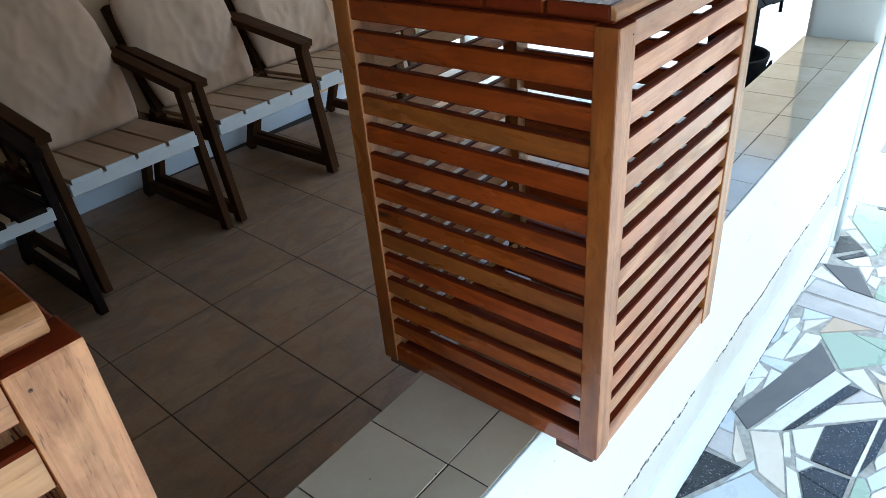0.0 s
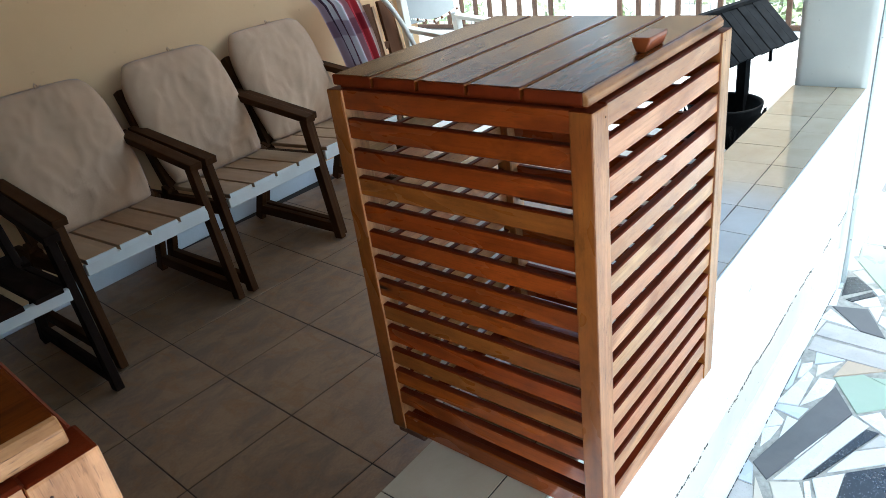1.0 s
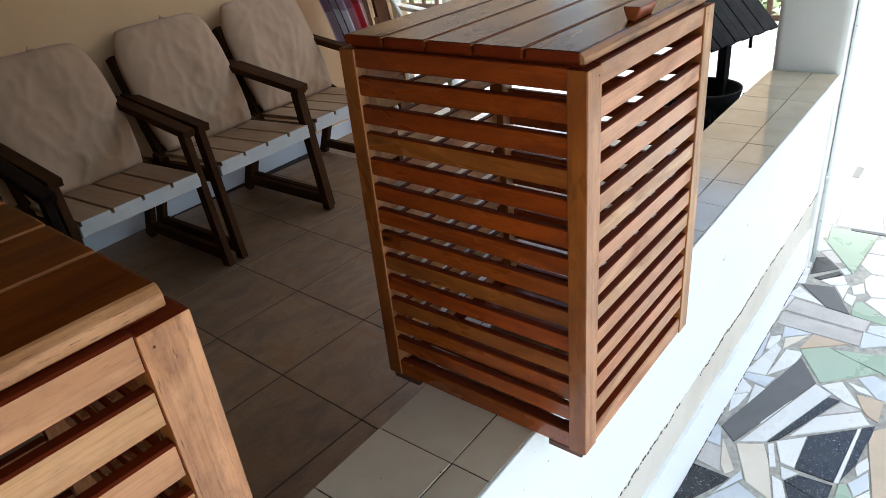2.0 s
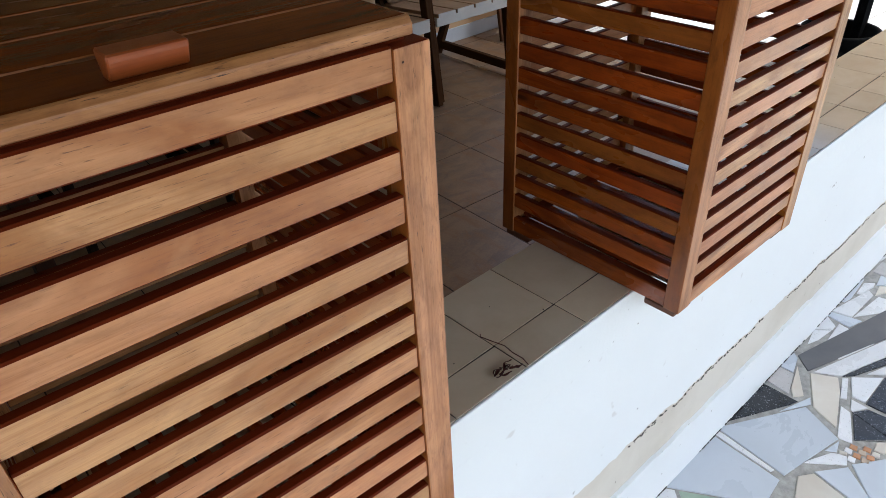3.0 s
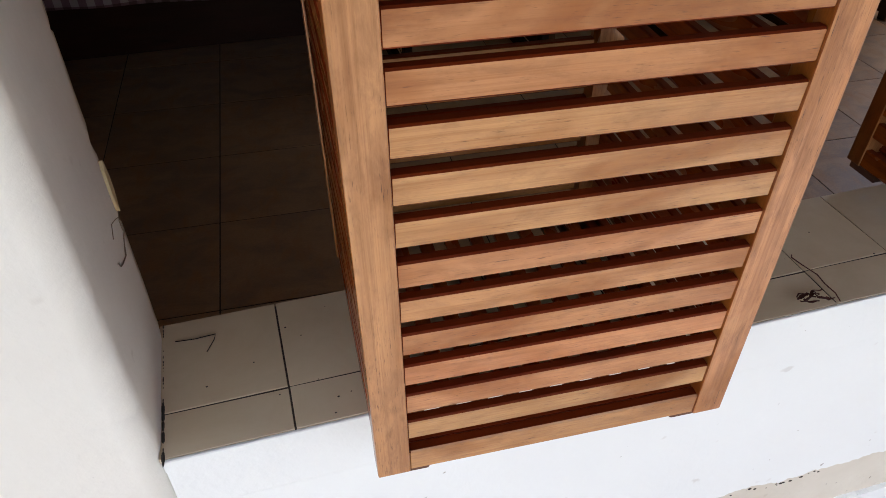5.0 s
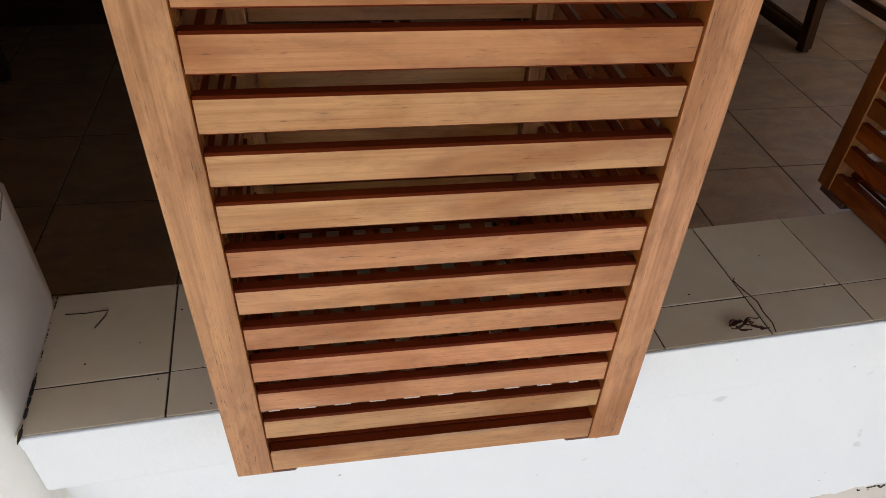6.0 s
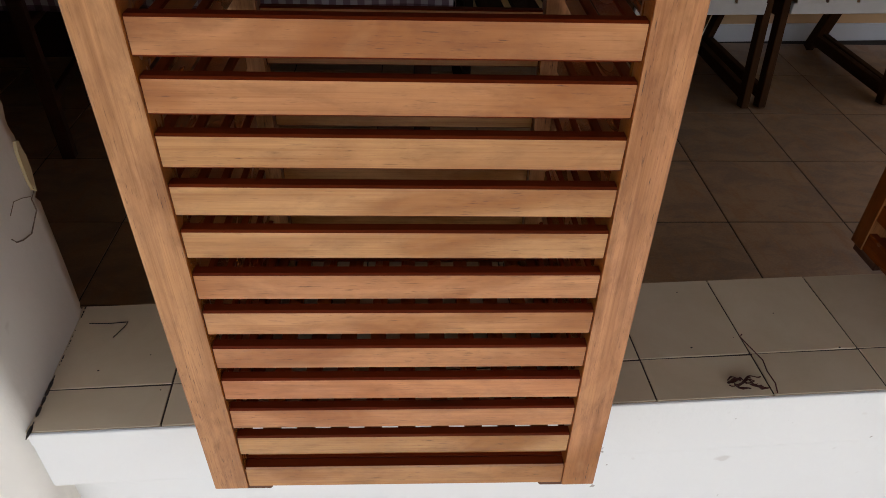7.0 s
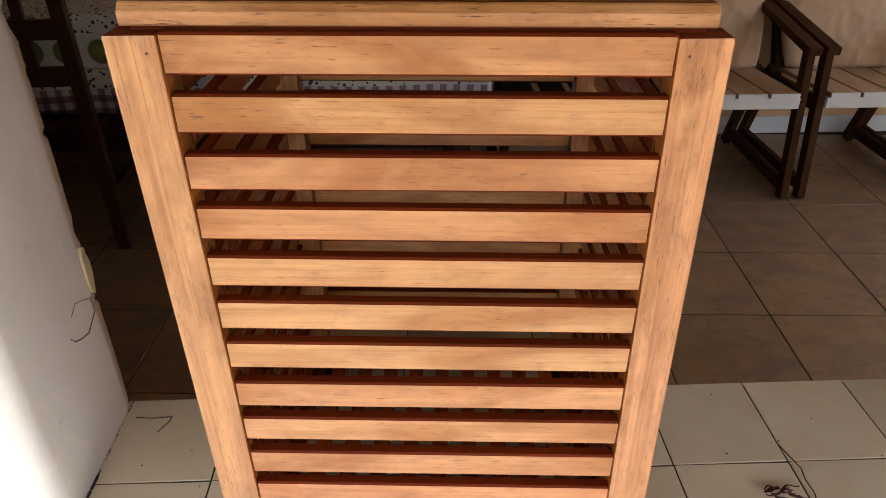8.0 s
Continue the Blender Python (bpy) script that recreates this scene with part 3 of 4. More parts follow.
    board = mesh_of("board", box((-hw + 0.009, -bw / 2 + 0.0020, -0.001), (hw - 0.009, bw / 2 - 0.0020, 0.014), 0.003), M_LID)
    board.materials.append(M_GROOVE)
    board.materials.append(M_EDGE)
    # Bevels along the grooves carry the painted highlight.
    for p in board.polygons:
        p.material_index = 2 if abs(p.normal.x) > 0.6 else 1 if p.normal.z > 0.2 and abs(p.normal.y) > 0.3 else 0
    for i in range(5):
        part("board", board, M_LID, lid, m=pose(0, -hd + 0.014 + bw * (i + 0.5), 0.004))
    bm = bmesh.new()
    ends = [[bm.verts.new((x, y, z)) for y, z in ((0.007, -0.001), (0, -0.001), (0, 0.0075), (0.0045, 0.0135), (0.007, 0.0142))] for x in (-hw + 0.009, hw - 0.009)]
    for k in range(5):
        bm.faces.new((ends[0][k], ends[1][k], ends[1][(k + 1) % 5], ends[0][(k + 1) % 5]))
    bm.faces.new(ends[0][::-1])
    bm.faces.new(ends[1])
    bmesh.ops.recalc_face_normals(bm, faces=bm.faces[:])
    bmesh.ops.bevel(bm, geom=bm.edges[:], offset=0.0009, segments=1, affect="EDGES")
    part("front_edge", bm, M_POST, lid, "pale planed and chamfered front edge", pose(0, -hd + 0.0095, 0.004))
    bm = bmesh.new()
    ends = []
    for x in (-0.026, 0.026):
        ends.append([bm.verts.new((x, y, z)) for y, z in ((-0.006, 0), (0.006, 0), (0.012, 0.014), (0.012, 0.018), (-0.012, 0.018), (-0.012, 0.014))])
    for k in range(6):
        bm.faces.new((ends[0][k], ends[1][k], ends[1][(k + 1) % 6], ends[0][(k + 1) % 6]))
    bm.faces.new(ends[0][::-1])
    bm.faces.new(ends[1])
    bmesh.ops.recalc_face_normals(bm, faces=bm.faces[:])
    bmesh.ops.bevel(bm, geom=bm.edges[:], offset=0.0012, segments=1, affect="EDGES")
    part("handle", bm, M_HANDLE, lid, "undercut wooden grip", pose(0, -hd + 0.031, 0.0178))
    for sx in (-1, 1):
        bm = bmesh.new()
        bmesh.ops.create_icosphere(bm, subdivisions=1, radius=0.0011)
        part("nail_hole", bm, M_FOOT, h, m=racked(pose(sx * (hw - POST_W + 0.008), -hd, H - 0.012)))
    return h


hamper("orange-brown varnished slatted wooden hamper standing on the ledge", pose(-0.458, -0.1135, LEDGE + 0.001, 0, 0, -3.5), -0.0165)
hamper("orange-brown varnished slatted wooden hamper standing farther along the ledge", pose(0.483, -0.1185, LEDGE + 0.001, 0, 0, -1.0))


# ---- lounge chairs along the wall ----
def lounge_chair(m, label, cushioned=True):
    """Origin on the floor, middle of the front feet; the chair looks to -y."""
    c = thing("lounge_chair", label, "chair", m, "lounge chairs along the wall")
    hw = 0.262
    timber = M_DARKWOOD if cushioned else M_EBONY
    for s in (-1, 1):
        x = s * hw
        for nm, a, b, w, t in (
            ("front_leg", (x, 0.012, 0.0), (x, 0.088, 0.560), 0.030, 0.046),
            ("rear_leg", (x, 0.60, 0.0), (x, 0.44, 0.40), 0.030, 0.046),
            ("armrest", (x, 0.045, 0.570), (x, 0.56, 0.648), 0.052, 0.030),
            ("side_rail", (x, 0.05, 0.372), (x, 0.60, 0.335), 0.026, 0.058),
            ("runner", (x, 0.03, 0.050), (x, 0.575, 0.055), 0.028, 0.046),
            ("back_post", (x * 0.93, 0.43, 0.33), (x * 0.93, 0.625, 0.80), 0.028, 0.05),
        ):
            b2, p = bar(a, b, w, t, 0.004, (0, 1, 0) if nm in ("front_leg", "rear_leg", "back_post") else (0, 0, 1))
            part(nm, b2, timber, c, m=p)
    for z, y in ((0.40, 0.462), (0.60, 0.545), (0.76, 0.605)):
        b2, p = bar((-hw * 0.9, y, z), (hw * 0.9, y, z), 0.02, 0.06, 0.003)
        part("back_rail", b2, timber, c, m=p)
    part("apron", box((-hw + 0.016, 0.030, 0.362), (hw - 0.016, 0.052, 0.404), 0.002), M_WHITE, c, "white painted front board")
    wb = (2 * hw - 0.036) / 4
    for i in range(4):
        x0 = -hw + 0.018 + i * wb
        if not cushioned:
            b2, p = bar((x0 + wb / 2, 0.018, 0.413), (x0 + wb / 2, 0.52, 0.385), wb - 0.034, 0.018, 0.0025)
            part("seat_board", b2, timber, c, "near black board", p)
            continue
        b2, p = bar((x0 + wb / 2, 0.026, 0.413), (x0 + wb / 2, 0.52, 0.385), wb - 0.012, 0.018, 0.0025)
        ob = part("seat_board", b2, M_SEAT, c, "", p)
        part("painted_end", box((-0.0022, -wb / 2 + 0.0065, -0.0085), (0.004, wb / 2 - 0.0065, 0.0095), 0.0005), M_WHITE, ob, "white painted board end", pose(-0.2475 + 0.0, 0, 0.0))
    if not cushioned:
        return c
    # slack cushion leaning on the back
    bm = bmesh.new()
    n = 40
    grid = {}
    seed = m.translation.x * 3.1
    for side in (0, 1):
        for i in range(n + 1):
            for j in range(n + 1):
                u, v = i / n * 2 - 1, j / n * 2 - 1
                k = 1 - 0.10 * (abs(u) ** 5) * (abs(v) ** 3) - (0.10 * max(0, v) ** 5 * abs(u) ** 3)
                uu, vv = u * k, v * (1 - 0.10 * abs(u) ** 5 * (1 if v > 0 else 0.4))
                puff = 0.034 * (1 - u ** 6) * (1 - v ** 6) + 0.006
                f = noise.fractal((uu * 1.8 + seed, vv * 1.1, side + 3.3), 0.9, 2.0, 4) * 0.009
                f += 0.014 * (1 - abs(noise.noise((uu * 2.2 + vv * 1.5 + seed, vv * 2.6 - uu * 2.4, side + 8.1)))) ** 9 * (0.4 + 0.6 * max(0, uu * 0.6 - vv))
                f += 0.005 * math.sin(uu * 7 + vv * 3 + seed) * max(0, -vv) * (1 - u ** 4)
                if abs(u) == 1 or abs(v) == 1:
                    puff, f = 0.0, 0.0
                p = (uu * 0.258, vv * 0.274, (puff + f * (1 - u ** 8)) * (1 if side else -0.6))
                if (abs(u) == 1 or abs(v) == 1) and side:
                    grid[1, i, j] = grid[0, i, j]
                else:
                    grid[side, i, j] = bm.verts.new(p)
    for side in (0, 1):
        for i in range(n):
            for j in range(n):
                q = [grid[side, i, j], grid[side, i + 1, j], grid[side, i + 1, j + 1], grid[side, i, j + 1]]
                bm.faces.new(q if side else q[::-1])
    lean = math.degrees(math.atan2(0.55, 0.235))
    part("cushion", bm, M_FABRIC, c, "slack beige canvas back cushion", pose(0, 0.512, 0.652, lean, 0, 0), smooth=True)
    knot = [(0.030, 0.262, 0.004), (0.026, 0.279, 0.008), (0.034, 0.287, 0.004), (0.042, 0.280, -0.002), (0.036, 0.270, 0.006), (0.052, 0.276, 0.010)]
    part("tie", tube(knot, 0.0028, 6), M_FABRIC, c, "knotted cloth tie", pose(0, 0.512, 0.652, lean, 0, 0), smooth=True)
    return c


lounge_chair(pose(0.104, 1.552, FLOOR + 0.003, 0, 0, -1.5), "bare near-black wooden lounge chair with dark seat boards and no cushion", False)
for i in range(1, 4):
    lounge_chair(pose((0, 0.707, 1.303, 1.860)[i], (0, 1.655, 1.658, 1.682)[i], FLOOR + 0.003, 0, 0, (0.6, -0.5, 0.4, -0.8)[i]), "dark brown lounge chair with white-edged boards and beige cushion")


# ---- dining table and chair in the dark corner ----
def cloth_material():
    m, nt, b = surface("printed_oilcloth", 0.45, spec=0.4)
    tc, sp = nt.nodes.new("ShaderNodeTexCoord"), nt.nodes.new("ShaderNodeSeparateXYZ")
    nt.links.new(tc.outputs["Object"], sp.inputs[0])

    def calc(op, a, c=None):
        n = nt.nodes.new("ShaderNodeMath")
        n.operation = op
        for sock, v in ((n.inputs[0], a), (n.inputs[1], c)):
            if v is None:
                continue
            if isinstance(v, (int, float)):
                sock.default_value = v
            else:
                nt.links.new(v, sock)
        return n.outputs[0]

    x, z = sp.outputs["X"], sp.outputs["Z"]
    sx = calc("GREATER_THAN", calc("FRACT", calc("MULTIPLY", x, 1 / 0.044)), 0.5)
    sz = calc("GREATER_THAN", calc("FRACT", calc("MULTIPLY", z, 1 / 0.044)), 0.5)
    gingham = ramp(nt, calc("MULTIPLY", calc("ADD", sx, sz), 0.5), [(0.0, (0.55, 0.52, 0.56)), (0.5, (0.25, 0.17, 0.22)), (1.0, (0.12, 0.07, 0.09))])
    vor = nt.nodes.new("ShaderNodeTexVoronoi")
    vor.inputs["Scale"].default_value = 58
    nt.links.new(tc.outputs["Object"], vor.inputs["Vector"])
    dots = ramp(nt, vor.outputs["Distance"], [(0.0, (0.03, 0.03, 0.025)), (0.30, (0.05, 0.05, 0.04)), (0.36, (0.58, 0.57, 0.53))])
    fx = calc("MULTIPLY", calc("SUBTRACT", calc("FRACT", calc("MULTIPLY", x, 1 / 0.105)), 0.5), 0.105)
    fz = calc("SUBTRACT", z, 0.668)
    d = calc("SQRT", calc("ADD", calc("MULTIPLY", fx, fx), calc("MULTIPLY", fz, fz)))
    apples = ramp(nt, d, [(0.0, (0.22, 0.24, 0.06)), (0.030, (0.12, 0.16, 0.05)), (0.036, (0.09, 0.10, 0.05)), (0.040, (0.58, 0.57, 0.53))])
    apples.node.color_ramp.interpolation = "LINEAR"
    c = mixed(nt, calc("GREATER_THAN", z, 0.55), gingham, dots)
    c = mixed(nt, calc("GREATER_THAN", z, 0.615), c, apples)
    c = mixed(nt, calc("GREATER_THAN", z, 0.725), c, dots)
    line = calc("LESS_THAN", calc("ABSOLUTE", calc("SUBTRACT", z, 0.615)), 0.003)
    c = mixed(nt, line, c, (0.30, 0.32, 0.18))
    nt.links.new(c, b.inputs["Base Color"])
    return m


def dining_table():
    t = thing("dining_table", "long dining table of dark wood in the shaded porch corner", "table", pose(-1.30, 1.89, FLOOR + 0.003))
    part("tabletop", box((-1.05, -0.42, 0.742), (1.05, 0.38, 0.774), 0.004), M_WALNUT, t)
    for sx in (-1, 1):
        for sy in (-0.36, 0.32):
            b, p = bar((sx * 0.98, sy, 0.0), (sx * 0.98, sy, 0.742), 0.06, 0.06, 0.004, (0, 1, 0))
            part("leg", b, M_WALNUT, t, m=p)
    # Unseen panel, added to keep the space under the table dark.
    part("rear_panel", box((-1.0, 0.35, 0.0), (1.0, 0.37, 0.74), 0.003), M_WALNUT, t, "dark panel added for the black shade under the table")
    cl = bmesh.new()
    n, rows = 120, []
    for i in range(n + 1):
        x = -1.07 + 2.14 * i / n
        prof = []
        for k, (y, z) in enumerate(((0.39, 0.7795), (-0.10, 0.7795), (-0.40, 0.7795), (-0.428, 0.774), (-0.434, 0.745), (-0.437, 0.66), (-0.44, 0.57), (-0.44, 0.472))):
            w = 0.010 * math.sin(x * 17 + 1.3 * math.sin(x * 5)) * max(0, k - 3) / 4
            prof.append(cl.verts.new((x, y + w, z + (0.006 * math.sin(x * 9) if k == 7 else 0))))
        rows.append(prof)
    for a, b in zip(rows, rows[1:]):
        for k in range(7):
            cl.faces.new((a[k], b[k], b[k + 1], a[k + 1]))
    # End drapes are added; they keep light from under the table.
    for side in (rows[0], rows[-1]):
        s = -1 if side is rows[0] else 1
        low = [cl.verts.new((v.co.x + s * 0.012 * (1 + 0.4 * math.sin(v.co.y * 30)), max(v.co.y, -0.43), 0.472)) for v in side[:4]]
        for k in range(3):
            cl.faces.new((side[k], side[k + 1], low[k + 1], low[k]))
    bmesh.ops.recalc_face_normals(cl, faces=cl.faces[:])
    bmesh.ops.solidify(cl, geom=cl.faces[:], thickness=0.002)
    # world height drives the printed bands, so the cloth keeps its origin at z = 0
    solid("tablecloth", cl, cloth_material(), "white tablecloth printed with apples above a checked border", "tablecloth", smooth=True, m=pose(-1.30, 1.89, FLOOR + 0.003))


dining_table()


def dining_chair(m):
    c = thing("dining_chair", "dark brown wooden dining chair pushed to the table", "chair", m)
    for s in (-1, 1):
        for nm, a, b in (("back_post", (s * 0.19, -0.02, 0.0), (s * 0.19, -0.05, 0.98)), ("front_leg", (s * 0.18, 0.38, 0.0), (s * 0.18, 0.38, 0.43))):
            b2, p = bar(a, b, 0.042, 0.035, 0.003, (0, 1, 0))
            part(nm, b2, M_WALNUT, c, m=p)
        b2, p = bar((s * 0.185, 0.0, 0.2), (s * 0.185, 0.37, 0.2), 0.02, 0.03, 0.002)
        part("stretcher", b2, M_WALNUT, c, m=p)
    part("seat", box((-0.2, -0.01, 0.43), (0.2, 0.4, 0.455), 0.006), M_WALNUT, c)
    for z in (0.62, 0.76, 0.92):
        part("back_rail", box((-0.17, -0.055, z - 0.03), (0.17, -0.035, z + 0.03), 0.003), M_WALNUT, c)
    for x in (-0.075, 0.075):
        part("back_slat", box((x - 0.018, -0.052, 0.65), (x + 0.018, -0.040, 0.89), 0.002), M_WALNUT, c)
    return c


dining_chair(pose(-1.70, 1.40, FLOOR + 0.003, 0, 0, 3))


# ---- things at the far end of the wall ----
def plaid_material():
    m, nt, b = surface("plaid_towel", 0.9, spec=0.2)
    tc, sp = nt.nodes.new("ShaderNodeTexCoord"), nt.nodes.new("ShaderNodeSeparateXYZ")
    nt.links.new(tc.outputs["UV"], sp.inputs[0])
    w = nt.nodes.new("ShaderNodeMath")
    w.operation = "FRACT"
    nt.links.new(sp.outputs["X"], w.inputs[0])
    cols = ramp(nt, w.outputs[0], [(0.0, (0.50, 0.40, 0.48)), (0.10, (0.07, 0.035, 0.06)), (0.17, (0.72, 0.70, 0.72)), (0.28, (0.10, 0.04, 0.06)), (0.35, (0.76, 0.74, 0.76)), (0.58, (0.62, 0.34, 0.38)), (0.66, (0.58, 0.07, 0.09)), (0.85, (0.70, 0.58, 0.54))])
    cols.node.color_ramp.interpolation = "CONSTANT"
    v = nt.nodes.new("ShaderNodeMath")
    v.operation = "FRACT"
    v2 = nt.nodes.new("ShaderNodeMath")
    v2.operation = "MULTIPLY"
    v2.inputs[1].default_value = 2.6
    nt.links.new(sp.outputs["Y"], v2.inputs[0])
    nt.links.new(v2.outputs[0], v.inputs[0])
    band = ramp(nt, v.outputs[0], [(0.0, (1, 1, 1)), (0.55, (1, 1, 1)), (0.58, (0.62, 0.52, 0.60)), (0.9, (0.62, 0.52, 0.60)), (0.93, (1, 1, 1))])
    nt.links.new(mixed(nt, 1.0, cols, band, "MULTIPLY"), b.inputs["Base Color"])
    bump(nt, b, noise_node(nt, tc.outputs["Object"], 300, 2), 0.3, 0.002)
    return m


def towel(m):
    bm = bmesh.new()
    uv = bm.loops.layers.uv.new("uv")
    n, k = 60, 22
    grid = []
    for i in range(n + 1):
        u = i / n
        col = []
        for j in range(k + 1):
            v = j / k
            fold = 0.03 * math.sin(u * 34 + 0.8 * math.sin(v * 4)) * (0.5 + 0.5 * v)
            x = (u - 0.5) * (0.30 - 0.08 * v) + 0.012 * math.sin(v * 5)
            y = -0.235 * v * 1.05 - 0.052 + fold
            z = 0.60 - 0.60 * v + 0.01 * math.sin(u * 9)
            if v < 0.06:
                y, z = y + 0.03, z + 0.01
            col.append((bm.verts.new((x, y, z)), (u, v)))
        grid.append(col)
    for i in range(n):
        for j in range(k):
            q = (grid[i][j], grid[i][j + 1], grid[i + 1][j + 1], grid[i + 1][j])
            f = bm.faces.new([p[0] for p in q])
            for loop, p in zip(f.loops, q):
                loop[uv].uv = p[1]
    bmesh.ops.solidify(bm, geom=bm.faces[:], thickness=0.004)
    return solid("plaid_towel", bm, plaid_material(), "red, white and lilac plaid towel hanging in folds on the wall", "towel", m=m, smooth=True)


towel(pose(2.305, 2.264, 0.32))


def folded_chair(m):
    c = thing("folded_chair", "folded brown wooden chair leaning on the wall", "chair", m)
    for x in (0.0, 0.16):
        b, p = bar((x, -0.17, 0.0), (x + 0.02, 0.0, 0.86), 0.095, 0.022, 0.003, (0, 1, 0))
        part("side_board", b, M_BROWN, c, m=p)
        b, p = bar((x + 0.06, -0.175, 0.0), (x + 0.08, -0.005, 0.84), 0.02, 0.03, 0.003, (0, 1, 0))
        part("pale_edge", b, M_SEAT, c, "pale unpainted edge strip", p)
    for z in (0.25, 0.62):
        b, p = bar((-0.02, -0.17 + 0.2 * z, z), (0.24, -0.17 + 0.2 * z, z), 0.018, 0.04, 0.002)
        part("cross_bar", b, M_BROWN, c, m=p)
    pts = [(0.10 + 0.26 * t, -0.045 - 0.12 * t, 0.92 - 0.62 * t + 0.08 * math.sin(t * 3.1)) for t in [i / 12 for i in range(13)]]
    part("strap", tube(pts, 0.016), M_WHITE, c, "white cloth strap", smooth=True)
    return c


M_BROWN = wood("red_brown_board", (0.085, 0.032, 0.011), (0.055, 0.020, 0.007), (0.04, 0.015, 0.008), rough=0.6, coat=0.0, spec=0.15)
folded_chair(pose(2.564, 2.295, FLOOR + 0.003))


M_COAT = weave("grey_woven_panel", (0.26, 0.265, 0.265), (0.2, 0.2, 0.2))


def white_chair(m):
    c = thing("garden_chair", "white painted garden chair with a grey back panel and fringed trim", "chair", m)
    for s in (-1, 1):
        for nm, a, b in (("back_post", (s * 0.2, 0.02, 0.0), (s * 0.2, 0.12, 1.0)), ("front_leg", (s * 0.2, -0.38, 0.0), (s * 0.2, -0.38, 0.62))):
            b2, p = bar(a, b, 0.045, 0.045, 0.004, (0, 1, 0))
            part(nm, b2, M_WHITE, c, m=p)
        b2, p = bar((s * 0.2, -0.4, 0.63), (s * 0.2, 0.08, 0.66), 0.06, 0.025, 0.004)
        part("armrest", b2, M_WHITE, c, m=p)
    part("seat", box((-0.22, -0.4, 0.40), (0.22, 0.03, 0.43), 0.005), M_WHITE, c)
    b2, p = bar((0, 0.074, 0.68), (0, 0.110, 0.98), 0.36, 0.012, 0.002, (0, 1, 0))
    part("back_panel", b2, M_COAT, c, "grey woven back panel", p)
    rng = random.Random(3)
    for i in range(26):
        t = i / 25
        bm = bmesh.new()
        bmesh.ops.create_icosphere(bm, subdivisions=1, radius=0.008 + 0.003 * rng.random())
        part("fringe_knot", bm, M_WHITE if i % 4 else M_BROWN, c, m=pose(-0.18 + 0.36 * t, 0.03 + 0.05 * (1 - t), 0.665 + 0.10 * abs(t - 0.5)))
    return c


white_chair(pose(3.10, 2.165, FLOOR + 0.003, 0, 0, -12))


# ---- railing at the far end, with the garden behind it ----
def railing():
    r = thing("railing", "brown painted railing with wire mesh at the porch end", "railing", pose(6.0, 0.02, FLOOR + 0.003), kind="structure")
    post = mesh_of("bar", box((-0.018, -0.02, 0.03), (0.018, 0.02, 1.05), 0.002), M_BARS)
    wire = mesh_of("wire", box((-0.002, -0.002, 0.03), (0.002, 0.002, 1.02)), M_WIRE)
    cross = mesh_of("wire", box((-0.0015, -2.42, -0.0015), (0.0015, 2.42, 0.0015)), M_WIRE)
    for i in range(26):
        y = 0.12 + i * 0.185
        if 2.40 < y < 2.90:
            continue
        part("bar", post, M_BARS, r, m=pose(0, y, 0))
        part("wire", wire, M_WIRE, r, m=pose(0.02, y + 0.09, 0))
    for k in range(9):
        part("wire", cross, M_WIRE, r, m=pose(0.024, 2.5, 0.12 + 0.1 * k))
    for z in (0.0, 1.05):
        part("rail", box((-0.022, 0.05, z), (0.022, 2.42, z + 0.04), 0.003), M_BARS, r)
        part("rail", box((-0.022, 2.88, z), (0.022, 4.9, z + 0.04), 0.003), M_BARS, r)


railing()


def shrub_bank():
    bm = bmesh.new()
    rng = random.Random(11)
    for i in range(1500):
        k = rng.randrange(12)
        a, e, q = rng.uniform(0, math.tau), rng.uniform(-0.3, 1.3), rng.random() ** 0.4
        tall = 0.22 + 0.35 * ((k * 7) % 5) / 4
        c = Vector((7.3 + 1.9 * ((k * 5) % 4) / 3 + 0.6 * q * math.cos(a) * math.cos(e), 1.0 + k * 0.55 + 0.5 * q * math.sin(a) * math.cos(e), YARD + 0.1 + tall * q * max(0.0, math.sin(e))))
        u = Vector((rng.uniform(-1, 1), rng.uniform(-1, 1), rng.uniform(-1, 1))).normalized() * 0.06
        w = u.orthogonal().normalized() * 0.025
        bm.faces.new([bm.verts.new(p) for p in (c - u, c + w, c + u, c - w)])
    m, nt, b = surface("leaf_green", 0.5)
    g = nt.nodes.new("ShaderNodeNewGeometry")
    nt.links.new(ramp(nt, g.outputs["Random Per Island"], [(0, (0.10, 0.14, 0.05)), (1, (0.24, 0.28, 0.13))]), b.inputs["Base Color"])
    solid("shrubs", bm, m, "row of green shrubs behind the railing", "shrub", "stuff")


shrub_bank()


